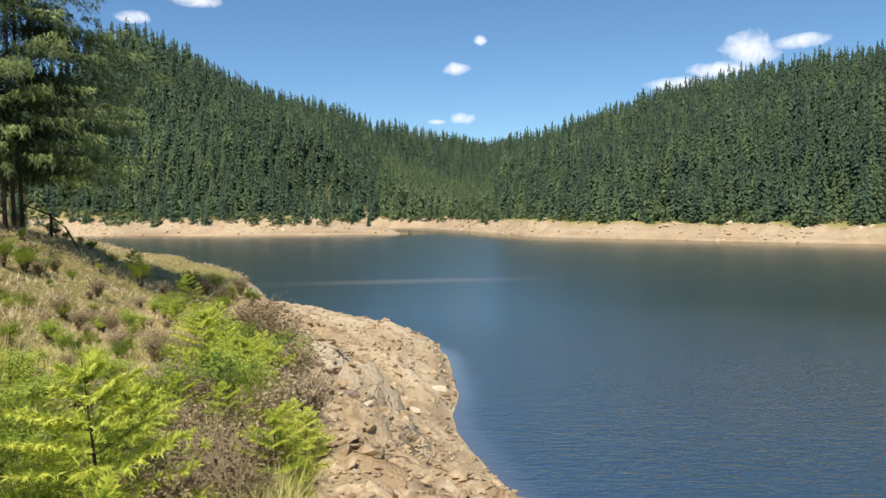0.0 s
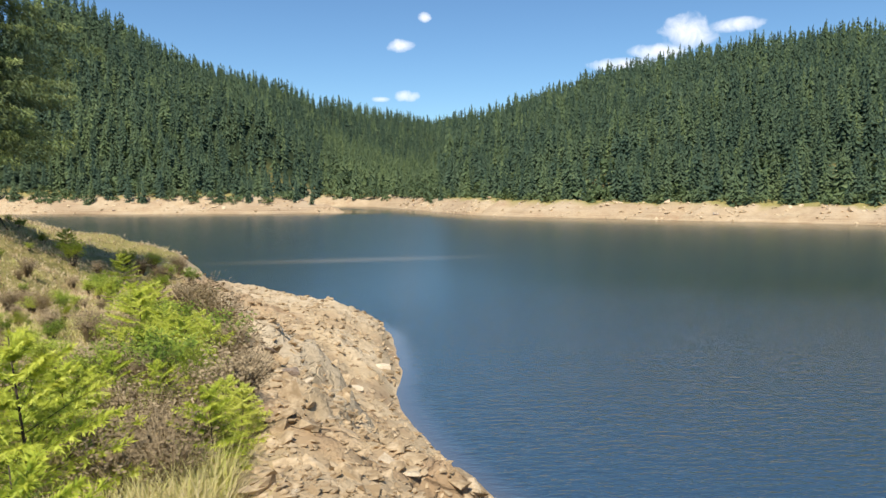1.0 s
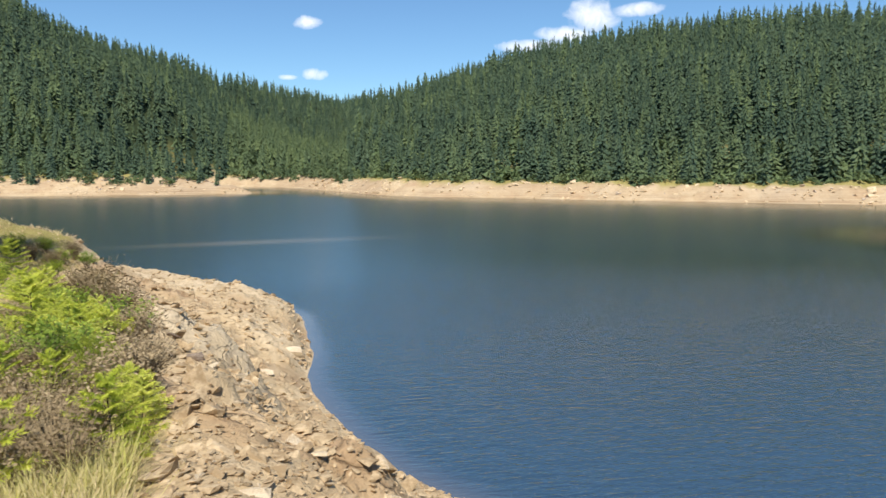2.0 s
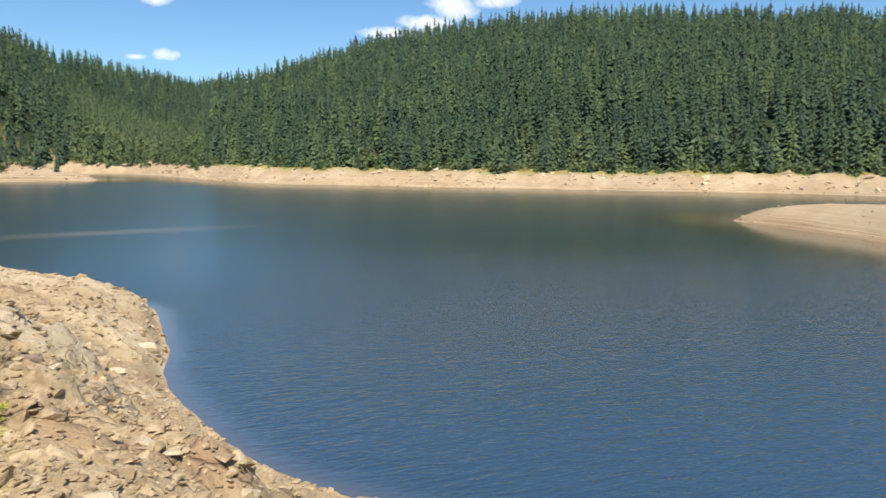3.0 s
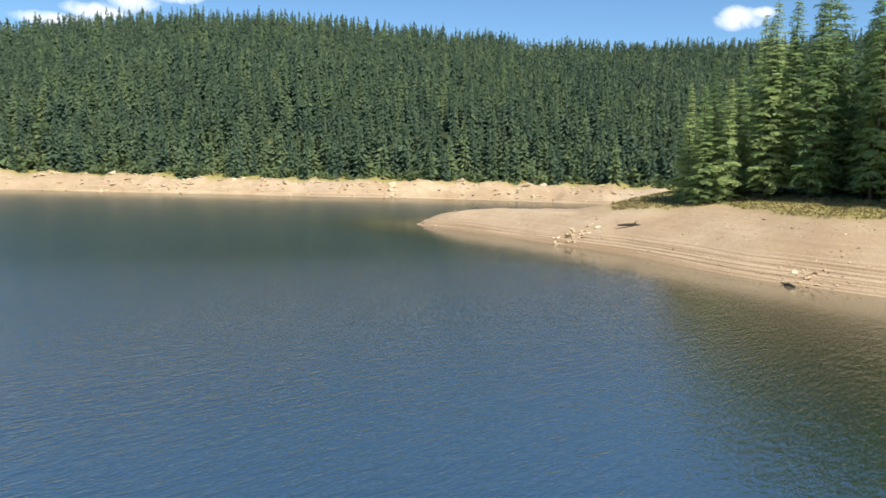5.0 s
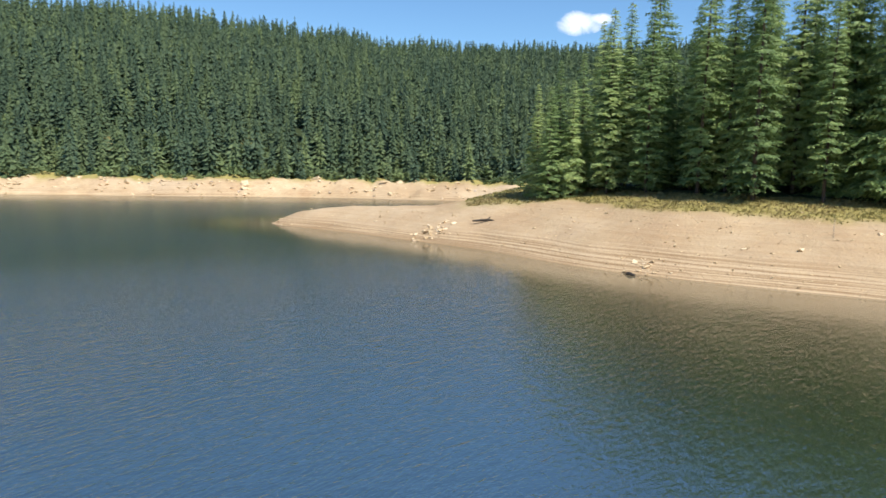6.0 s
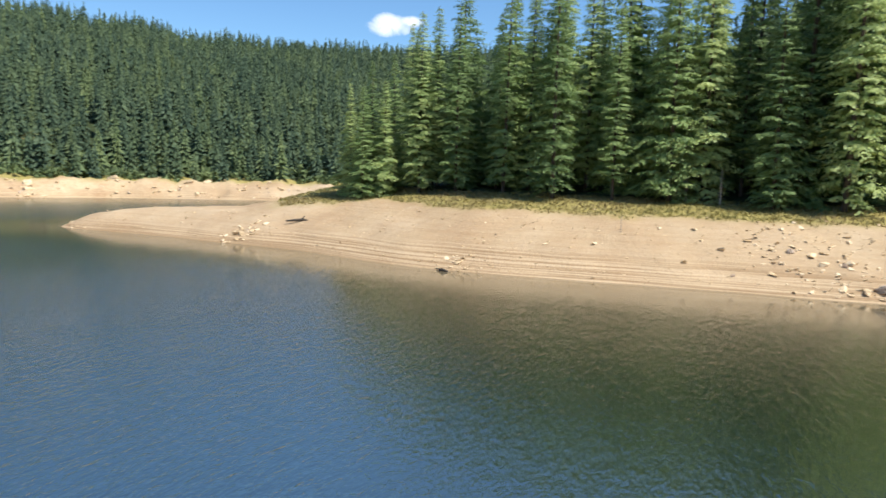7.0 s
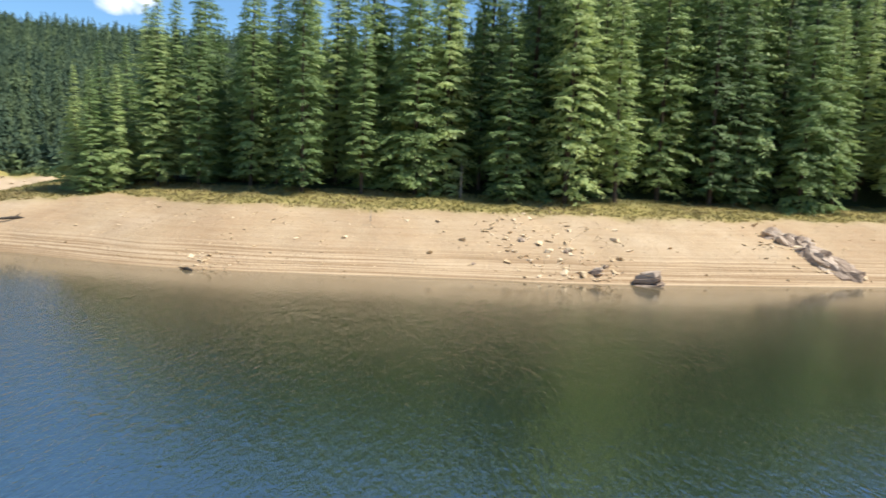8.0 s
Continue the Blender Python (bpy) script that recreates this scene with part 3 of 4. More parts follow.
tagged(new("hill_woods", scatter_mesh("hill_woods", COARSE, back_rows, M_FOREST)), "dense spruce forest covering the far hillsides", "woods", kind="stuff")


def part(name, verts, faces, mat, parent, label="", smooth=False):
    """One mesh object under a thing or a part."""
    ob = new(name, mesh_from(name, verts, faces, mat, smooth))
    ob.parent = parent
    if label:
        ob["label"] = label
    return ob


def piece(name, me, parent, m):
    """One more object on a shared mesh, under a thing."""
    ob = new(name, me)
    ob.parent = parent
    ob.matrix_basis = m
    return ob


def ground_pose(x, y, turn=0.0, size=1.0, sink=0.0, lean=(0.0, 0.0)):
    return Matrix.LocRotScale((x, y, height(x, y) - sink), Euler((lean[0], lean[1], turn)), (size, size, size))


def polar(az, r):
    return r * math.sin(radians(az)), r * math.cos(radians(az))


def tube(points, radii, sides=7):
    """A tapered tube along points: vertices and triangles."""
    vs, fs = [], []
    for k, (p, rad) in enumerate(zip(points, radii)):
        p = Vector(p)
        q = Vector(points[min(k + 1, len(points) - 1)]) - Vector(points[max(k - 1, 0)])
        side = q.orthogonal().normalized()
        up = q.normalized().cross(side)
        for i in range(sides):
            a = 6.2832 * i / sides
            vs.append(p + (side * math.cos(a) + up * math.sin(a)) * rad)
    for k in range(len(points) - 1):
        for i in range(sides):
            a, b = k * sides + i, k * sides + (i + 1) % sides
            fs += [(a, b, b + sides), (a, b + sides, a + sides)]
    top = len(vs)
    vs.append(Vector(points[-1]))
    fs += [((len(points) - 1) * sides + i, (len(points) - 1) * sides + (i + 1) % sides, top) for i in range(sides)]
    return [tuple(v) for v in vs], fs


def join(*shapes):
    V, F, n = [], [], 0
    for v, f in shapes:
        V += list(v)
        F += [tuple(i + n for i in t) for t in f]
        n += len(v)
    return V, F


# ---- full spruces ----
def hanging_crown(rng, h, spread, whorls, per, low):
    """Wide boughs, each with a comb of hanging twigs set with short shoots, the outer ones young and pale, the inner
    ones darkened for the crown's own shade.
    """
    vs, fs, tint = [], [], []
    for k in range(whorls):
        u = (k + 0.5 * rng.random()) / whorls
        z = h * (low + (0.97 - low) * u)
        reach = spread * (1 - u) ** 0.85 * (0.75 + 0.25 * min(1.0, 6 * u)) * rng.uniform(0.75, 1.15) + 0.12
        for _ in range(max(4, int(per * (1 - 0.4 * u)))):
            a = rng.uniform(0, 6.2832)
            out = Vector((math.cos(a), math.sin(a), 0))
            side = Vector((-out.y, out.x, 0))
            L = reach * rng.uniform(0.6, 1.2)
            sag = rng.uniform(0.15, 0.55)
            z1 = z + rng.uniform(-0.35, 0.35)
            n = max(4, int(L * 5.5))
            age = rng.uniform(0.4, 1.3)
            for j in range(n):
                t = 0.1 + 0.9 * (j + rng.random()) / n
                # tint falls off towards the trunk, which paints in shade between the boughs
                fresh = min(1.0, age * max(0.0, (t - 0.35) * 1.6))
                p = out * (L * t) + Vector((0, 0, z1 + L * (0.15 * t - sag * t * t + 0.45 * sag * t ** 4)))
                for sgn in (-1, 1):
                    way = (side * sgn * rng.uniform(0.5, 1.0) + out * rng.uniform(0.2, 0.8)).normalized()
                    q = p + way * rng.uniform(0.05, 0.16 * L * (1.15 - t) + 0.2)
                    drop = rng.uniform(0.15, 0.7) * (1 - 0.5 * u)
                    m = 4 + int(drop * 14)
                    for i in range(m):
                        c = q + Vector((rng.gauss(0, 0.05), rng.gauss(0, 0.05), -drop * i / m)) + way * (0.12 * i / m)
                        shoot = (Vector((rng.gauss(0, 0.5), rng.gauss(0, 0.5), -rng.uniform(0.1, 1.1))) + out * 0.4).normalized() * rng.uniform(0.14, 0.28)
                        w = shoot.cross(Vector((rng.gauss(0, 1), rng.gauss(0, 1), rng.gauss(0, 1)))).normalized() * rng.uniform(0.018, 0.034)
                        b = len(vs)
                        vs.extend((tuple(c - w), tuple(c + w), tuple(c + shoot)))
                        fs.append((b, b + 1, b + 2))
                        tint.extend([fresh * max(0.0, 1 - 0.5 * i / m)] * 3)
    return vs, fs, tint


def bough_crown(rng, h, spread, low, taper):
    """Whorls of arching boughs, each a frond of hanging sprays with a gap to the next one."""
    vs, fs = [], []
    down = Vector((0, 0, -1))
    lobes = [rng.uniform(0.75, 1.2) for _ in range(7)]
    z = h * low
    while z < h * 0.985:
        u = (z / h - low) / (1 - low)
        reach = spread * (1 - u) ** taper * (0.72 + 0.28 * min(1.0, 5 * u)) * rng.uniform(0.78, 1.12) + 0.16
        n = max(4, int(10 - 4 * u))
        ph = rng.uniform(0, 6.28)
        for i in range(n):
            a = ph + 6.2832 * (i + rng.uniform(-0.3, 0.3)) / n
            out = Vector((math.cos(a), math.sin(a), 0))
            side = Vector((-out.y, out.x, 0))
            L = reach * rng.uniform(0.6, 1.15) * lobes[int(a * 7 / 6.2832) % 7]
            sag, z1 = rng.uniform(0.25, 0.75) * (1 - 0.5 * u), z + rng.uniform(-0.6, 0.6) * (1 - 0.6 * u)
            m = max(3, int(L * 2.6) + 1)
            for j in range(m):
                t = 0.3 + 0.7 * (j + rng.random()) / m
                p = out * (L * t) + Vector((0, 0, z1 + L * (0.28 * t - sag * t * t)))
                for sgn in (-1, 1):
                    l2 = (0.30 * L * (1.15 - t) + 0.30) * rng.uniform(0.6, 1.15)
                    way = (side * sgn * rng.uniform(0.5, 1.0) + out * rng.uniform(0.4, 0.9) + down * rng.uniform(0.1, 0.5)).normalized()
                    for q0 in (0.05, 0.4, 0.75):
                        q = p + way * (l2 * q0)
                        spray = (way * rng.uniform(0.5, 1.0) + down * rng.uniform(0.1, 1.0) + Vector((rng.gauss(0, 0.3), rng.gauss(0, 0.3), rng.gauss(0, 0.25)))).normalized() * l2 * rng.uniform(0.4, 0.68)
                        w = spray.cross(Vector((rng.gauss(0, 0.35), rng.gauss(0, 0.35), 1)) + out * 0.5).normalized() * l2 * rng.uniform(0.10, 0.19)
                        b = len(vs)
                        vs.extend((tuple(q - w * 0.5), tuple(q + spray * 0.5 - w), tuple(q + spray), tuple(q + spray * 0.45 + w)))
                        fs.extend(((b, b + 1, b + 2), (b, b + 2, b + 3)))
        z += h * 0.021 * rng.uniform(0.8, 1.25) * (1 - 0.35 * u)
    return vs, fs


def spruce_tree(rng, h, spread, low, girth, crown, needles=M_NEEDLE):
    tree = new("spruce_tree")
    pts = [(rng.uniform(-0.02, 0.02) * k, rng.uniform(-0.02, 0.02) * k, h * 0.985 * k / 6 - 0.3 * (k == 0)) for k in range(7)]
    part("trunk", *tube(pts, [girth * (1 - 0.93 * k / 6) + 0.015 for k in range(7)]), M_BARK, tree, "rough grey-brown trunk", True)
    part("crown", *crown, needles, tree, "dense drooping green boughs")
    return tree


rng = random.Random(11)
STAND = [spruce_tree(rng, h, w, low, 0.24, bough_crown(rng, h, w, low, taper)) for h, w, low, taper in
         ((27, 4.3, 0.03, 0.75), (29, 3.7, 0.06, 0.7), (25, 4.6, 0.02, 0.85), (28, 3.3, 0.12, 0.65), (22, 4.4, 0.02, 0.85), (30, 4.0, 0.07, 0.72))]
SPOTS = []
line = np.random.RandomState(8)
for row, (offset, gap) in enumerate(((9.0, 7.0), (14.5, 5.6), (20.0, 5.4))):
    y = -122.0
    while y < 84:
        y += gap * line.uniform(0.7, 1.35)
        xs = np.arange(84, 240, 0.5)
        _, s_, g_, w_, *_ = land(xs, np.full(xs.shape, y))
        ok = (g_ == 2) & (s_ > w_ + offset + line.uniform(-1.6, 2.2))
        if ok.any():
            x = float(xs[np.argmax(ok)])
            if math.degrees(math.atan2(x, y)) > 68.3:
                SPOTS.append((x, y + line.uniform(-0.8, 0.8), row))
SPOTS += [(*polar(az, r), 1) for az, r in ((64.1, 123), (65.0, 119), (65.8, 123), (66.7, 119.5), (67.4, 125), (69.4, 120), (70.4, 124))]      # the close group towards the spit
for i, (x, y, row) in enumerate(SPOTS):
    az = math.degrees(math.atan2(x, y))
    size = float(np.interp(az, [62, 66, 70, 74, 79, 85, 92, 130], [0.72, 0.80, 0.88, 0.95, 1.03, 1.15, 1.23, 1.26])) * line.uniform(0.78, 1.16) * (1.06 if row else 0.95)
    pick = i if i < 6 else (0, 1, 3, 5, 1, 2)[line.randint(6)] if az > 68.2 else (2, 4)[i % 2]
    src = STAND[pick]
    tallest = float(np.interp(az, [63.5, 66, 68.0, 68.8, 74, 79, 90, 97, 104], [13.5, 16, 17, 24, 27, 29, 31, 34, 40])) * line.uniform(0.84, 1.04)    # lower towards the spit
    size = min(size, tallest / (27, 29, 25, 28, 22, 30)[pick])
    m = ground_pose(x, y, line.uniform(0, 6.28), size, 0.15, (line.normal(0, 0.012), line.normal(0, 0.012)))
    tree = STAND[i] if i < 6 else copy_thing(src, m)
    if i < 6:
        tree.matrix_basis = m
    tagged(tree, "tall green spruce at the stand's edge above the bare bank", "spruce tree", "spruces of the opposite stand")


TALL = [conifer_template(rng, 30, 8, 0.13, 0.04) for _ in range(6)]


def stand_woods():
    r0 = np.random.RandomState(12)
    rows = []
    ix, iy = np.meshgrid(np.arange(84, 260, 4.6), np.arange(-150, 84, 4.6))
    x, y = ix.ravel() + r0.uniform(-1.8, 1.8, ix.size), iy.ravel() + r0.uniform(-1.8, 1.8, ix.size)
    az = np.degrees(np.arctan2(x, y))
    z, s, g, w, *_ = land(x, y)
    ok = (g == 2) & (s > w + 23) & (s < w + 75) & (az > 68.5) & (az < 140)
    for xi, yi, zi in zip(x[ok], y[ok], z[ok]):
        h = r0.uniform(23, 31) * float(np.interp(math.degrees(math.atan2(xi, yi)), [65, 68.5, 71, 76, 92, 100], [0.5, 0.6, 0.76, 0.84, 0.95, 1.15]))
        rows.append((r0.randint(6), xi, yi, zi - 0.3, h, h * r0.uniform(0.75, 0.95), r0.uniform(0, 6.3), float(np.clip(r0.normal(0.42, 0.2), 0, 1))))
    return rows


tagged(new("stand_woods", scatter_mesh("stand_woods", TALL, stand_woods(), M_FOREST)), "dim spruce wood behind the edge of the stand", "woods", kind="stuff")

# the group of spruces on the camera's bank
rng = random.Random(21)
for az, r, h, w, turn in ((-30.4, 40.0, 29, 7.6, 0.0), (-29.9, 41.5, 25, 6.4, 2.0), (-30.9, 39.0, 28, 7.0, 4.0)):
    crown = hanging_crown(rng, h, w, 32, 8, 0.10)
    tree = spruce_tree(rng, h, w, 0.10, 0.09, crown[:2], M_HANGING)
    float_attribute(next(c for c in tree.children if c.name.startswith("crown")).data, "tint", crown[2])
    tree.matrix_basis = ground_pose(*polar(az, r), turn, 1.0, 0.1)
    tagged(tree, "large spruce with hanging boughs on the grassy bank", "spruce tree", "spruces on the grassy bank")


# ---- young spruces and shrubs on the camera's bank ----
def sapling(rng, h, dense=1.0):
    """A young spruce: stem, and shoots set round with needles."""
    tree = new("young_spruce")
    stems = [tube([(0, 0, -0.05), (0.01, 0.0, h * 0.5), (0.0, 0.01, h)], [0.012, 0.008, 0.003], 5)]
    vs, fs = [], []

    tips = []

    def shoot(p, q, n, size, fresh=0.0):
        axis = (q - p)
        o = axis.orthogonal().normalized()
        o2 = axis.normalized().cross(o)
        for i in range(n):
            t = (i + rng.random()) / n
            a = rng.uniform(0, 6.2832)
            r = o * math.cos(a) + o2 * math.sin(a)
            base = p + axis * t
            tip = base + r * size * rng.uniform(0.7, 1.2) + axis.normalized() * size * 0.8
            w = axis.normalized().cross(r) * size * 0.15
            k = len(vs)
            vs.extend((tuple(base - w), tuple(base + w), tuple(tip)))
            fs.append((k, k + 1, k + 2))
            bright = min(1.0, max(0.0, fresh * (0.35 + 0.9 * t) + rng.gauss(0, 0.12)))
            tips.extend((bright * 0.7, bright * 0.7, bright))

    shoot(Vector((0, 0, h * 0.75)), Vector((0, 0, h * 1.03)), int(60 * dense), 0.036, 0.7)
    whorls = 7
    for k in range(whorls):
        u = k / (whorls - 0.4)
        z = h * (0.08 + 0.86 * u)
        for b in range(7 if k < 5 else 5):
            a = rng.uniform(0, 6.2832)
            L = h * (0.52 * (1 - u) ** 0.8 + 0.10) * rng.uniform(0.75, 1.2)
            out = Vector((math.cos(a), math.sin(a), 0))
            p0 = Vector((0, 0, z))
            p1 = p0 + out * L * 0.55 + Vector((0, 0, L * (0.16 + 0.25 * u)))
            p2 = p0 + out * L + Vector((0, 0, L * (0.22 + 0.5 * u)))
            stems.append(tube([p0, p1, p2], [0.0035, 0.0025, 0.0012], 3))
            shoot(p0.lerp(p1, 0.3), p1, int(26 * dense), 0.036)
            shoot(p1, p2, int(30 * dense), 0.036, 0.85)
            side = Vector((-out.y, out.x, 0.1))
            for j in range(5):
                t = 0.25 + 0.15 * j
                base = p0.lerp(p1, t / 0.55) if t < 0.55 else p1.lerp(p2, (t - 0.55) / 0.45)
                for sgn in (-1, 1):
                    l2 = L * 0.42 * (1.1 - t) * rng.uniform(0.7, 1.2)
                    shoot(base, base + side * sgn * l2 + out * l2 * 0.7 + Vector((0, 0, l2 * 0.15)), int(17 * dense), 0.033, 0.25 + 0.6 * t)
    part("stem", *join(*stems), M_BARK, tree, "thin brown stem and twigs", True)
    float_attribute(part("foliage", vs, fs, M_SAPLING, tree, "dark green needles with bright yellow-green tips").data, "tint", tips)
    return tree


def leafy_shrub(rng, h, n, leaf, mat, stem_mat, name):
    bush = new(name)
    stems, vs, fs = [], [], []
    for _ in range(n):
        a, sp = rng.uniform(0, 6.2832), rng.uniform(0.1, 0.6)
        top = Vector((math.cos(a) * sp * h, math.sin(a) * sp * h, h * rng.uniform(0.5, 1.0)))
        mid = top * 0.5 + Vector((0, 0, 0.12 * h))
        stems.append(tube([(0.05 * math.cos(a), 0.05 * math.sin(a), -0.05), tuple(mid), tuple(top)], [0.006, 0.004, 0.002], 3))
        for _k in range(leaf):
            t = rng.uniform(0.35, 1.0)
            c = mid.lerp(top, (t - 0.35) / 0.65) + Vector((rng.gauss(0, 1), rng.gauss(0, 1), rng.gauss(0, 0.7))) * 0.05 * h
            d = Vector((rng.gauss(0, 1), rng.gauss(0, 1), rng.uniform(-0.2, 0.8))).normalized()
            o = d.orthogonal().normalized()
            size = rng.uniform(0.03, 0.055) * (h ** 0.5)
            k = len(vs)
            vs.extend((tuple(c), tuple(c + d * size + o * size * 0.3), tuple(c + d * size * 1.6), tuple(c + d * size - o * size * 0.3)))
            fs += [(k, k + 1, k + 2), (k, k + 2, k + 3)]
    part("stem", *join(*stems), stem_mat, bush, "thin brown stems", True)
    part("foliage", vs, fs, mat, bush, "small leaves on thin shoots")
    return bush


rng = random.Random(5)
SAPLINGS = [sapling(rng, 1.0, d) for d in (1.0, 1.0, 1.0)]
SAPLING_SPOTS = [  # azimuth, distance, height
    (-26.0, 2.6, 0.82, 0), (-25.6, 4.7, 1.0, 1), (-23.2, 5.6, 0.72, 2), (-28.3, 5.6, 0.62, 0), (-13.2, 5.0, 0.5, 1), (-11.2, 5.5, 0.52, 2), (-15.4, 5.6, 0.42, 0), (-12.3, 5.9, 0.42, 1),
    (-17.6, 8.6, 0.75, 2), (-15.2, 9.4, 0.85, 0), (-13.6, 9.0, 0.62, 1), (-19.3, 9.2, 0.7, 2), (-16.6, 10.8, 0.9, 0), (-18.3, 12.4, 0.9, 1), (-14.3, 11.6, 0.8, 2), (-17.4, 15.5, 1.0, 0),
    (-20.3, 7.0, 0.5, 1), (-12.0, 7.6, 0.5, 2), (-18.8, 20, 1.0, 0), (-23.0, 44, 1.6, 0), (-19.5, 42, 1.3, 1), (-20.2, 24, 0.9, 2), (-22.9, 6.8, 0.5, 0), (-16.9, 6.6, 0.45, 1)]
line = np.random.RandomState(31)
for i, (az, r, h, k) in enumerate(SAPLING_SPOTS):
    m = ground_pose(*polar(az, r), line.uniform(0, 6.28), h * (1.0 if r < 3 else 1.1), 0.02, (line.normal(0, 0.05), line.normal(0, 0.05)))
    young = SAPLINGS[i] if i < 3 else copy_thing(SAPLINGS[k], m)
    if i < 3:
        young.matrix_basis = m
    tagged(young, "young spruce with bright yellow-green shoots among dry grass", "young spruce", "young spruces on the bank")

GREEN = [leafy_shrub(rng, 1.0, 46, 34, M_SHRUB, M_BARK, "green_shrub") for _ in range(2)]
DRY = [leafy_shrub(rng, 1.0, 170, 4, M_DRYBUSH, M_DRYBUSH, "dry_shrub") for _ in range(2)]
SHRUBS = [  # azimuth, distance, height, kind
    (-16.3, 46, 1.0, 0), (-15.6, 47, 1.2, 1), (-14.8, 45, 1.1, 0), (-13.9, 44, 1.2, 1), (-17.4, 47, 1.1, 0), (-18.2, 45, 1.0, 1), (-19.0, 46, 1.2, 0), (-16.9, 44, 0.9, 1), (-13.2, 43, 0.8, 0),
    (-30.8, 4.6, 0.42, 0), (-29.6, 5.4, 0.45, 0), (-31.4, 6.2, 0.5, 0), (-28.2, 4.2, 0.35, 0), (-30.0, 7.2, 0.5, 0), (-31.6, 8.0, 0.55, 0), (-27.6, 6.4, 0.36, 1), (-29.2, 3.7, 0.3, 0), (-27.0, 8.2, 0.4, 1), (-28.6, 9.2, 0.45, 0),
    (-20.4, 4.6, 0.42, 1), (-16.4, 4.5, 0.42, 1), (-11.0, 7.4, 0.5, 1),
    (-15.0, 7.4, 0.55, 0), (-16.8, 7.8, 0.6, 0), (-13.8, 7.0, 0.5, 0), (-18.0, 8.4, 0.5, 0),
    (-16.2, 9.0, 0.62, 0), (-14.6, 8.2, 0.55, 0), (-18.6, 10.2, 0.6, 0), (-15.6, 12.6, 0.75, 0), (-17.2, 14.0, 0.7, 0), (-12.6, 10.6, 0.75, 0), (-18.9, 17, 0.8, 0), (-20.6, 26, 1.0, 0), (-29.6, 8.5, 0.6, 0), (-31.0, 9.5, 0.7, 0),
    (-30.5, 12.0, 0.6, 0), (-22.6, 38, 1.3, 0), (-21.0, 33, 1.1, 0), (-29.9, 30, 0.9, 0), (-31.2, 29, 1.1, 0), (-28.8, 31, 0.7, 0),
    (-18.0, 5.6, 0.5, 1), (-16.2, 6.0, 0.5, 1), (-19.8, 6.4, 0.5, 1), (-13.0, 8.9, 0.6, 1), (-12.0, 9.6, 0.7, 1), (-12.6, 12.5, 0.8, 1), (-20.8, 8.4, 0.5, 1), (-14.4, 6.9, 0.45, 1), (-15.2, 17, 0.8, 1), (-21.6, 14, 0.6, 1),
    (-19.2, 5.0, 0.45, 1), (-17.2, 4.9, 0.4, 1), (-15.0, 5.2, 0.42, 1), (-21.3, 5.4, 0.4, 1), (-18.4, 7.4, 0.55, 1), (-11.4, 6.6, 0.5, 1), (-23.6, 9.5, 0.4, 1), (-11.6, 8.4, 0.6, 1), (-14.0, 15, 0.8, 1), (-24.6, 22, 0.5, 1), (-26.0, 26, 0.6, 1), (-19.4, 13, 0.6, 1), (-17.5, 22, 0.8, 1), (-27.8, 26, 0.6, 1)]
for _ in range(170):
    az, r = line.uniform(-32, -14), math.exp(line.uniform(math.log(6), math.log(48)))
    x, y = polar(az, r)
    if green_line(y) - x > 0.8:
        k = int(line.rand() < 0.3)
        SHRUBS.append((az, r, line.uniform(0.15, 0.42) * (1 + r / 45), k))
seen = {0: 0, 1: 0}
for az, r, h, k in SHRUBS:
    pool = DRY if k else GREEN
    m = ground_pose(*polar(az, r), line.uniform(0, 6.28), h * line.uniform(0.9, 1.1), 0.02)
    if seen[k] < 2:
        bush = pool[seen[k]]
        bush.matrix_basis = m
    else:
        bush = copy_thing(pool[line.randint(2)], m)
    seen[k] += 1
    tagged(bush, "brown dried-out shrub of bare twigs on the bank" if k else "low green leafy shrub on the grassy bank", "shrub", "shrubs on the bank")


def meadow_grass():
    """Blades in tufts, thicker near by."""
    r0 = np.random.RandomState(17)
    n = 76000
    r, az = np.exp(r0.uniform(math.log(1.9), math.log(74), n)), r0.uniform(-58, -6, n)
    x, y = r * np.sin(np.radians(az)), r * np.cos(np.radians(az))
    z, s, g, w, stony_, grassy_, _, *_ = land(x, y)
    ok = (grassy_ > 0.6) & (g == 0) & (s > 4)
    x, y, z, r = x[ok], y[ok], z[ok], r[ok]
    tone = np.clip(0.0 + 0.5 * wob(x, y, 3.0, 15) + 0.4 * wob(x, y, 1.1, 27) + 0.5 * step01(3, 7, -x) * (1 - step01(13, 22, r)) + r0.normal(0, 0.2, len(x)), 0, 1)
    V, T = [], []
    for b in range(6):
        hgt = (0.03 + 0.17 * r0.rand(len(x)) ** 2.5) * np.clip(1 + 1.0 * wob(x, y, 1.3, 25), 0.15, 2.2)
        a, lean = r0.uniform(0, 6.283, len(x)), r0.uniform(0.2, 1.7, len(x)) * hgt
        px, py = x + r0.normal(0, 0.05, len(x)) * (1 + r / 14), y + r0.normal(0, 0.05, len(x)) * (1 + r / 14)
        w = 0.0028 + 0.0006 * r
        c, s_ = np.cos(a), np.sin(a)
        V.append(np.stack([np.stack([px - w * s_, py + w * c, z - 0.03], -1), np.stack([px + w * s_, py - w * c, z - 0.03], -1), np.stack([px + lean * c, py + lean * s_, z + hgt], -1)], 1))
        T.append(np.repeat(tone, 3))
    V = np.concatenate(V).reshape(-1, 3)
    me = mesh_from("meadow_grass", V, np.arange(len(V)).reshape(-1, 3), M_GRASS, False)
    float_attribute(me, "tint", np.concatenate(T))
    return me


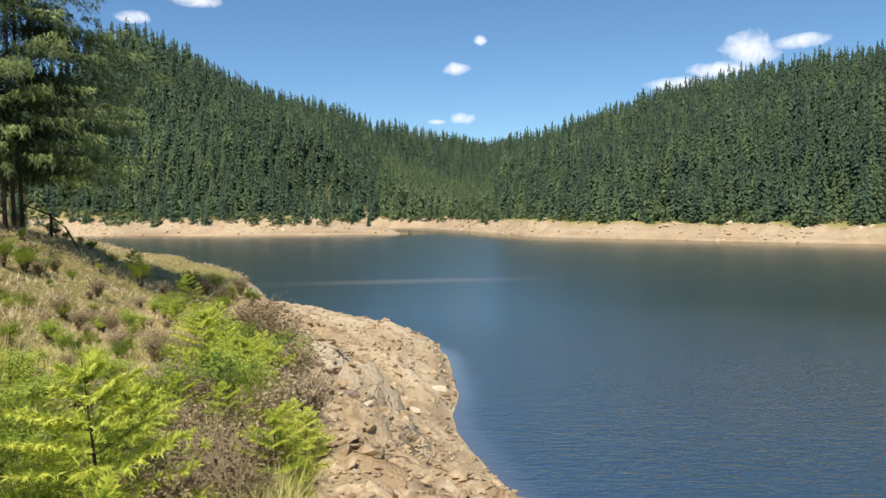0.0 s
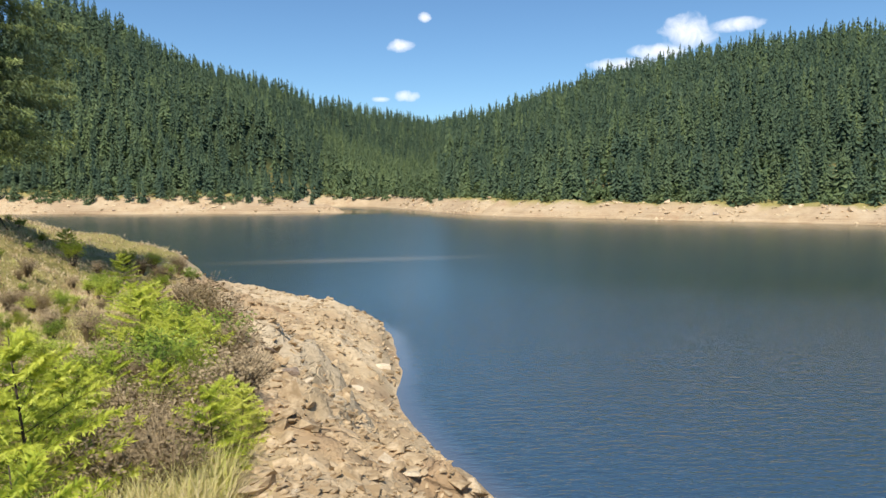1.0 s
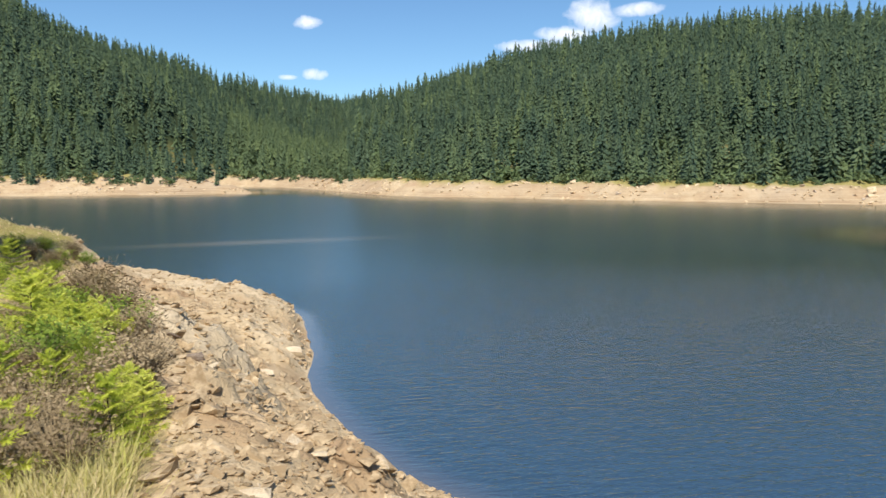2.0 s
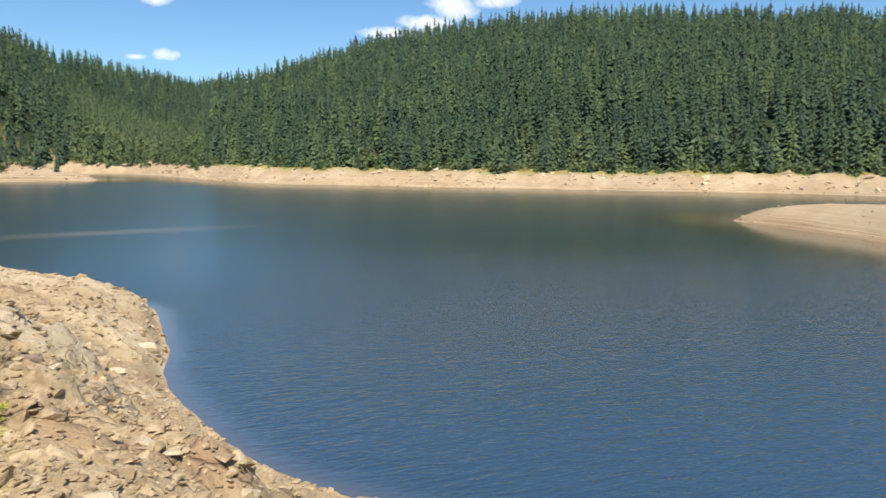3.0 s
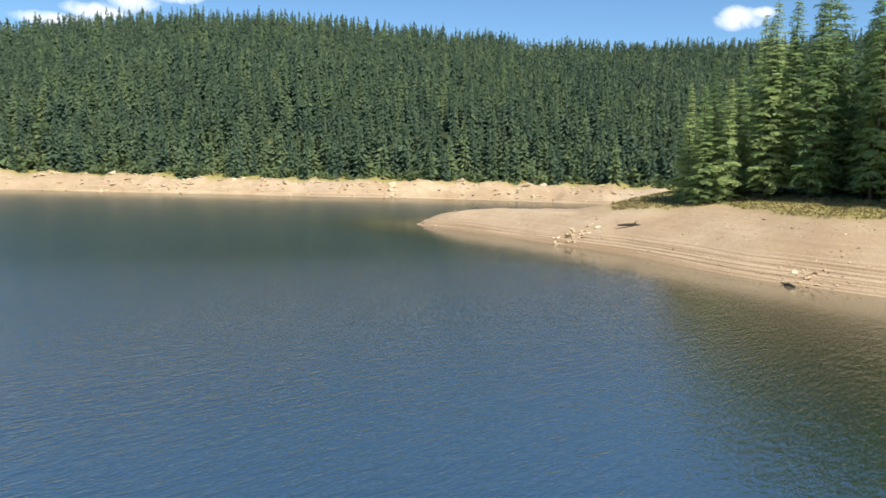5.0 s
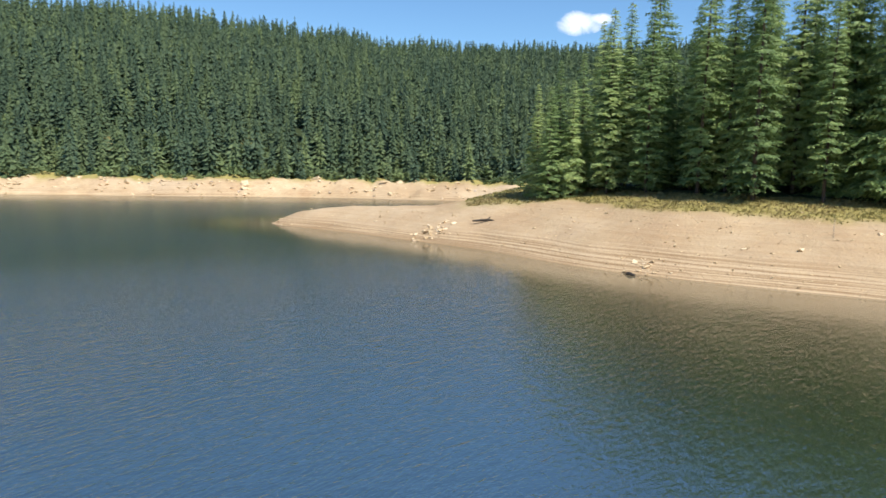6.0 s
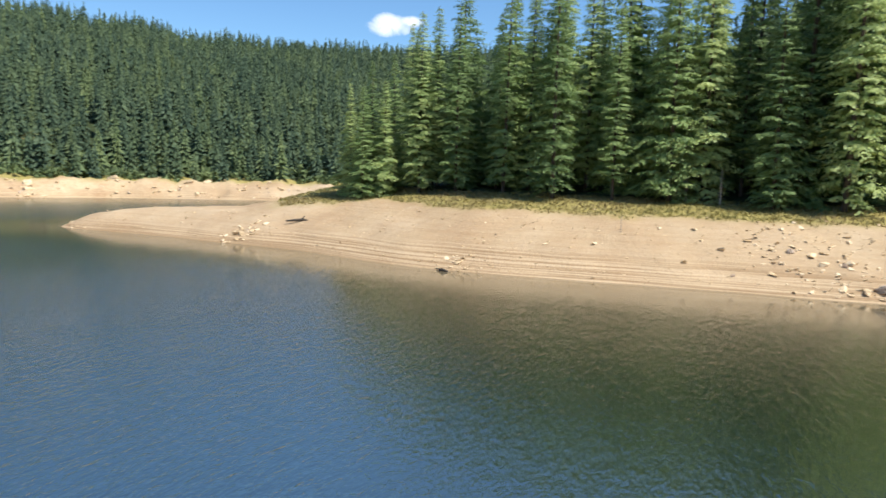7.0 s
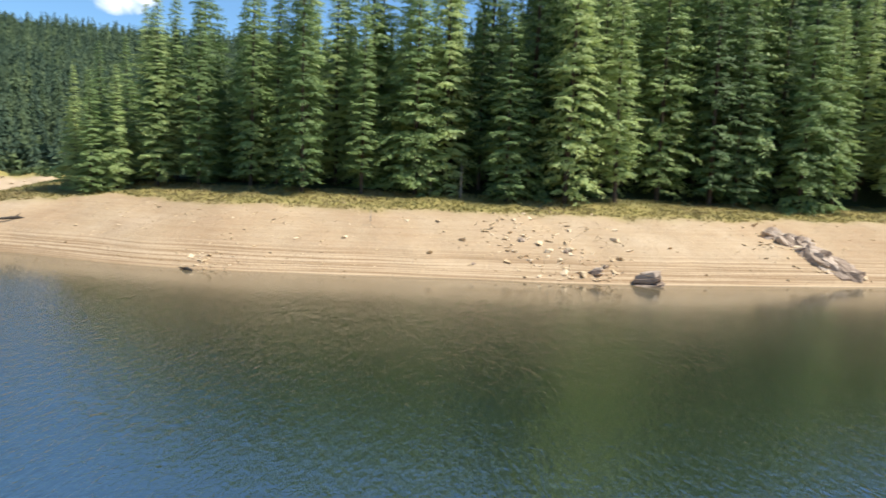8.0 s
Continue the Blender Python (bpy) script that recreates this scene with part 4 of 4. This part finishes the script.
tagged(new("meadow_grass", meadow_grass()), "dry straw-coloured and green grass on the bank", "grass", kind="stuff")


def strip_grass():
    """The rough grass between the bare bank opposite and its trees."""
    r0 = np.random.RandomState(18)
    x, y = r0.uniform(84, 165, 90000), r0.uniform(-110, 90, 90000)
    z, s, g, w, _, grassy_, wooded_, *_ = land(x, y)
    ok = (g == 2) & (grassy_ > 0.4) & (s < w + 11) & (np.degrees(np.arctan2(x, y)) > 58)
    x, y, z = x[ok], y[ok], z[ok]
    tone = np.clip(0.45 + 0.45 * wob(x, y, 7, 19) + r0.normal(0, 0.12, len(x)), 0, 1)
    V, T = [], []
    for b in range(3):
        hgt, a = r0.uniform(0.12, 0.42, len(x)), r0.uniform(0, 6.283, len(x))
        px, py, w = x + r0.normal(0, 0.2, len(x)), y + r0.normal(0, 0.2, len(x)), 0.085
        c, s_ = np.cos(a), np.sin(a)
        V.append(np.stack([np.stack([px - w * s_, py + w * c, z - 0.05], -1), np.stack([px + w * s_, py - w * c, z - 0.05], -1), np.stack([px + 0.2 * c, py + 0.2 * s_, z + hgt], -1)], 1))
        T.append(np.repeat(tone, 3))
    V = np.concatenate(V).reshape(-1, 3)
    me = mesh_from("strip_grass", V, np.arange(len(V)).reshape(-1, 3), M_ROUGH, False)
    float_attribute(me, "tint", np.concatenate(T))
    return me


tagged(new("strip_grass", strip_grass()), "rough yellow-green grass between bare bank and trees", "grass", kind="stuff")


# ---- rocks ----
def rock_mesh(rng, mat, flat=0.45, points=14, name="stone"):
    """An angular block: the hull of random points on a squashed box."""
    bm = bmesh.new()
    for _ in range(points):
        v = Vector((rng.uniform(-1, 1), rng.uniform(-1, 1), rng.uniform(-1, 1)))
        v = v / max(abs(v.x), abs(v.y), abs(v.z)) ** 0.75
        bm.verts.new((v.x * 0.5, v.y * 0.38, v.z * 0.5 * flat))
    hull = bmesh.ops.convex_hull(bm, input=bm.verts)
    bmesh.ops.delete(bm, geom=list({g for g in hull["geom_interior"] + hull["geom_unused"] if isinstance(g, bmesh.types.BMVert)}), context="VERTS")
    bmesh.ops.triangulate(bm, faces=bm.faces)
    me = bpy.data.meshes.new(name)
    bm.to_mesh(me)
    bm.free()
    me.materials.append(mat)
    return me


def bedded_outcrop(rng, layers, size, mat, name, label, category="rock outcrop"):
    """Stacked, stepped slabs of one outcrop, each a part."""
    rock = new(name)
    z = -0.15 * size
    for k in range(layers):
        th = size * rng.uniform(0.10, 0.2)
        q = 1.15 - 0.6 * k / layers
        me = rock_mesh(rng, mat, 1.0, 30, "slab")
        piece("slab", me, rock, Matrix.LocRotScale((rng.uniform(-0.12, 0.12) * size, rng.uniform(-0.08, 0.08) * size, z + th / 2), Euler((rng.uniform(-0.06, 0.06), 0.10 + rng.uniform(-0.06, 0.06), rng.uniform(-0.3, 0.3))),
                                                  (size * q, size * q * 0.95, th * 1.5)))
        z += th * 0.8
    return tagged(rock, label, category)


rng = random.Random(9)
STONES = [rock_mesh(rng, M_ROCK, f) for f in (0.26, 0.32, 0.38, 0.24, 0.45, 0.22, 0.35, 0.5)]
DARKS = [rock_mesh(rng, M_DARKROCK, f) for f in (0.4, 0.5, 0.6)]
line = np.random.RandomState(41)


def stone_pose(x, y, size, dip=0.22):
    return Matrix.LocRotScale((x, y, height(x, y) + 0.04 * size), Euler((line.normal(0, 0.22), dip + line.normal(0, 0.22), line.normal(0.5, 0.7))), (size, size * line.uniform(0.6, 1.0), size * line.uniform(0.6, 1.1)))


def scree_spots(n, seed, lo, hi, az0, az1):
    r0 = np.random.RandomState(seed)
    r, az = np.exp(r0.uniform(math.log(lo), math.log(hi), n)), r0.uniform(az0, az1, n)
    x, y = r * np.sin(np.radians(az)), r * np.cos(np.radians(az))
    z, s, g, w, _, grassy_, _, *_ = land(x, y)
    ok = (g == 0) & (s > 0.1) & (grassy_ < 0.35)
    return x[ok], y[ok], z[ok], r[ok], s[ok], r0


scree = tagged(new("scree"), "loose angular slabs of pale tan schist on the bare bank", "scree")
x, y, z, r, s, r0 = scree_spots(700, 51, 4, 66, -17, 11)
for i in range(min(210, len(x))):
    size = (0.05 + 0.0062 * r[i]) * math.exp(r0.normal(0, 0.75))
    piece("stone", (DARKS if r0.rand() < 0.04 else STONES)[r0.randint(3)], scree, stone_pose(x[i], y[i], min(size, 0.16 + 0.011 * r[i])))


def rubble(name, label, x, y, z, sizes, mat, seed):
    """Small stones past counting, in one mesh."""
    r0 = np.random.RandomState(seed)
    base = []
    for me in STONES[:6]:
        v = np.empty(len(me.vertices) * 3, np.float32)
        me.vertices.foreach_get("co", v)
        base.append((v.reshape(-1, 3), np.array([p.vertices[:] for p in me.polygons])))
    V, F, n = [], [], 0
    for xi, yi, zi, si in zip(x, y, z, sizes):
        v, f = base[r0.randint(6)]
        m = np.array(Euler((r0.normal(0, 0.3), 0.2 + r0.normal(0, 0.3), r0.uniform(0, 6.28))).to_matrix())
        V.append((v * si) @ m.T + (xi, yi, zi + 0.05 * si))
        F.append(f + n)
        n += len(v)
    return tagged(new(name, mesh_from(name, np.concatenate(V), np.concatenate(F), mat, False)), label, "stones", kind="stuff")


x, y, z, r, s, r0 = scree_spots(11000, 52, 3.2, 68, -18, 14)
rubble("rubble", "small broken tan stones covering the bare bank", x, y, z, np.minimum(0.55, (0.022 + 0.0046 * r) * np.exp(r0.normal(0, 0.65, len(x)))), M_ROCK, 53)

for az, r, size, layers, turn in ((-12.8, 43, 2.6, 4, 0.3), (-11.4, 45, 2.2, 4, 0.6), (-10.2, 43, 2.0, 3, 0.2), (-10.8, 52, 2.6, 3, 0.3), (-8.4, 50, 2.0, 3, 0.1), (-0.6, 44.0, 1.6, 4, 0.4), (-1.3, 47.0, 1.4, 3, 0.2),
                                  (-9.6, 24, 1.1, 3, 0.2), (-6.0, 30, 1.3, 3, 0.5), (-3.0, 37, 1.6, 4, 0.3), (-7.2, 36, 1.4, 3, 0.8), (-5.6, 17, 0.7, 3, 0.3)):
    rock = bedded_outcrop(rng, layers, size, M_ROCK, "rock_ledge", "stepped ledge of pale bedded schist on the bare bank", "rock ledge")
    xx, yy = polar(az, r)
    rock.matrix_basis = pose(xx, yy, height(xx, yy) - 0.3 * size, 4, 8, math.degrees(turn))
    tagged(rock, group="rock ledges of the bank")
bx, by = polar(-12.5, 8.3)
boulder = tagged(new("boulder", rock_mesh(rng, M_ROCK, 0.9, 40, "boulder")), "rounded pale boulder among shrubs at the meadow's edge", "boulder")
boulder.matrix_basis = Matrix.LocRotScale((bx, by, height(bx, by) + 0.12), Euler((0.2, 0.3, 0.4)), (0.42, 0.4, 0.5))

# stones of the opposite bank and the spit
strewn = tagged(new("strewn_stones"), "pale and grey stones strewn over the bare sandy bank", "stones")
CLUSTERS = [(93.5, 63.5, 4.0, 2.6, 64, 0.62), (97.5, 100, 2.0, 2.2, 14, 0.7), (86.5, -15, 7, 7, 120, 0.62), (91, -9, 5, 7, 70, 0.55), (82.5, -17, 1.2, 4, 12, 0.7), (92, -44, 5, 5, 22, 0.6), (82.5, 27, 2.2, 3.5, 34, 0.45), (93, 12, 5, 10, 26, 0.35), (95, 40, 6, 14, 22, 0.35), (104, 76, 6, 9, 14, 0.4)]
for cx, cy, sx, sy, n, big in CLUSTERS:
    for _ in range(n):
        xx, yy = cx + line.normal(0, sx * 0.6), cy + line.normal(0, sy * 0.6)
        if height(xx, yy) > 0.05:
            piece("stone", (DARKS if line.rand() < 0.03 else STONES)[line.randint(3)], strewn, stone_pose(xx, yy, min(1.4, big * math.exp(line.normal(0, 0.5))), 0.0))
xs, ys = np.random.RandomState(61).uniform(80, 112, 5200), np.random.RandomState(62).uniform(-75, 105, 5200)
zs, ss, gs_, ws_, *_ = land(xs, ys)
ok = (gs_ == 2) & (ss > 0.2) & (ss < ws_ + 1)
rubble("bank_pebbles", "small pebbles on the sandy bank", xs[ok], ys[ok], zs[ok], np.random.RandomState(63).lognormal(-1.9, 0.5, int(ok.sum())), M_ROCK, 64)

rock = bedded_outcrop(rng, 5, 3.4, M_DARKROCK, "water_rock", "dark layered rock standing at the water's edge", "rock")
rock.matrix_basis = pose(81.2, -24.6, -0.1, 0, 0, 80)
outcrop = tagged(new("dark_outcrop"), "long grey-brown rock outcrop slanting down the sandy bank", "rock outcrop")
for u, aside, full in ((0.02, 0.2, (2.6, 2.2, 1.2)), (0.10, -0.6, (3.4, 2.6, 1.7)), (0.18, 0.9, (3.0, 2.4, 1.3)), (0.27, 0.0, (4.2, 3.0, 1.5)), (0.36, 1.0, (3.6, 2.8, 1.1)), (0.50, 0.2, (5.6, 3.6, 1.8)), (0.62, -0.3, (7.0, 4.2, 1.9)),
                       (0.74, 0.3, (7.6, 4.6, 2.1)), (0.86, 0.1, (6.6, 4.4, 2.2)), (0.97, 0.2, (4.6, 3.6, 2.0)), (0.80, 1.7, (4.2, 2.6, 1.3))):
    for _ in range(5):
        at, off = u + line.normal(0, 0.035), aside + line.normal(0, 0.7)
        xx, yy = 98.4 - 10.6 * at + 0.45 * off, -45.2 - 5.4 * at - 0.9 * off
        size = [q * line.uniform(0.45, 0.8) for q in full]
        piece("slab", rock_mesh(rng, M_DARKROCK, 0.8, 22, "slab"), outcrop, Matrix.LocRotScale((xx, yy, height(xx, yy) + line.uniform(-0.05, 0.2)), Euler((line.normal(0, 0.25), -0.34 + line.normal(0, 0.2), radians(27) + line.normal(0, 0.6))), size))
for _ in range(46):
    u = line.uniform(-0.05, 1.0)
    xx, yy = 98.4 - 10.6 * u + line.normal(0, 1.2), -45.2 - 5.4 * u + line.normal(0, 2.2)
    if height(xx, yy) > 0.05:
        piece("stone", STONES[line.randint(3)], outcrop, stone_pose(xx, yy, min(1.5, 0.7 * math.exp(line.normal(0, 0.45))), 0.0))
for xx, yy, size in ((82.8, -18.8, 1.7), (84.3, -20.0, 1.0)):
    rock = bedded_outcrop(rng, 3, size, M_DARKROCK, "dark_rock", "grey-brown layered rock on the sandy bank", "rock")
    rock.matrix_basis = pose(xx, yy, height(xx, yy) - 0.06 * size, 0, 6, 50)
    tagged(rock, group="dark rocks of the opposite bank")

# rough stones along the far shores
r0 = np.random.RandomState(71)
xs, ys = r0.uniform(-190, 215, 26000), r0.uniform(90, 440, 26000)
zs, ss, gs_, ws_, *_ = land(xs, ys)
ok = (gs_ == 1) & (ss > 0.3) & (ss < ws_ + 2) & (r0.rand(len(xs)) < 0.35 + 0.65 * (wob(xs, ys, 14, 22) > 0.1)) & (np.degrees(np.arctan2(xs, ys)) > -33)
big = ok & (r0.rand(len(xs)) < 0.16) & (ss > 1.5)
rubble("shore_ledges", "grey-brown rock ledges breaking through the far beaches", xs[big], ys[big], zs[big] - 0.2, np.minimum(2.0, r0.lognormal(0.3, 0.3, int(big.sum()))), M_DARKROCK, 73)
rubble("shore_rocks", "pale rocks and ledges along the far waterline", xs[ok], ys[ok], zs[ok], r0.lognormal(-0.05, 0.5, int(ok.sum())), M_ROCK, 72)


# ---- wood: fence, snags, driftwood ----
fx, fy = polar(-28.2, 40)
fz = height(fx, fy)
fence = tagged(new("fence"), "old dark wooden fence post with sloping rails", "fence")
fence.location = (fx, fy, fz)
part("post", *tube([(0, 0, -0.3), (0.01, 0, 0.6), (0, 0.01, 1.15)], [0.075, 0.07, 0.065], 8), M_OLDWOOD, fence, "", True)
part("rail", *tube([(0.02, 0, 1.05), (-0.85, 0.4, 1.30), (-1.7, 0.8, 1.55)], [0.05, 0.048, 0.045], 6), M_OLDWOOD, fence, "", True)
rx, ry = polar(-26.4, 40.6)
part("rail", *tube([(0.1, 0, 0.9), (0.5 * (rx - fx), 0.5 * (ry - fy), 0.42), (rx - fx, ry - fy, height(rx, ry) - fz - 0.1)], [0.05, 0.045, 0.04], 6), M_OLDWOOD, fence, "", True)


def snag(rng, h):
    dead = new("dead_tree")
    part("trunk", *tube([(0, 0, -0.2), (0.05, 0.02, h * 0.5), (0.02, 0.06, h)], [0.16, 0.11, 0.03], 7), M_DEADWOOD, dead, "bleached bare trunk", True)
    for _ in range(16):
        z, a, L = h * rng.uniform(0.12, 0.95), rng.uniform(0, 6.28), rng.uniform(0.25, 0.75)
        part("branch", *tube([(0, 0, z), (L * math.cos(a), L * math.sin(a), z - 0.2 * L)], [0.035, 0.01], 4), M_DEADWOOD, dead)
    return tagged(dead, "bleached dead spruce at the wood's edge", "dead tree", "dead trees at the wood's edge")


rng = random.Random(77)
for az, r, h in ((89.6, 107, 4.6), (92.0, 106, 5.0)):
    dead = snag(rng, h)
    dead.matrix_basis = ground_pose(*polar(az, r), rng.uniform(0, 6), 1.0)

log = tagged(new("driftwood"), "dark forked driftwood log on the sandy bank", "driftwood")
part("log", *tube([(-1.7, 0.2, 0.1), (-0.6, 0, 0.22), (0.5, 0.05, 0.3), (1.5, -0.2, 0.15)], [0.10, 0.17, 0.16, 0.07], 8), M_OLDWOOD, log, "", True)
part("branch", *tube([(0.2, 0, 0.3), (0.6, 0.5, 0.62), (0.8, 0.9, 0.75)], [0.09, 0.06, 0.03], 6), M_OLDWOOD, log, "", True)
log.matrix_basis = ground_pose(97.9, 56.0, radians(-58), 1.15)
stump = tagged(new("driftwood"), "small dark waterlogged stump at the waterline", "driftwood")
part("log", *tube([(-0.7, 0, 0.05), (0, 0.05, 0.2), (0.6, 0, 0.08)], [0.12, 0.2, 0.1], 8), M_OLDWOOD, stump, "", True)
stump.matrix_basis = Matrix.Translation((79.9, 26.7, 0.02)) @ pose(0, 0, 0, 0, 0, 70)
stake = tagged(new("stake"), "thin upright wooden stake on the sandy bank", "stake")
part("pole", *tube([(0, 0, -0.3), (0.02, 0.01, 2.0)], [0.045, 0.03], 6), M_DEADWOOD, stake, "", True)
stake.matrix_basis = ground_pose(91.4, 7.8)
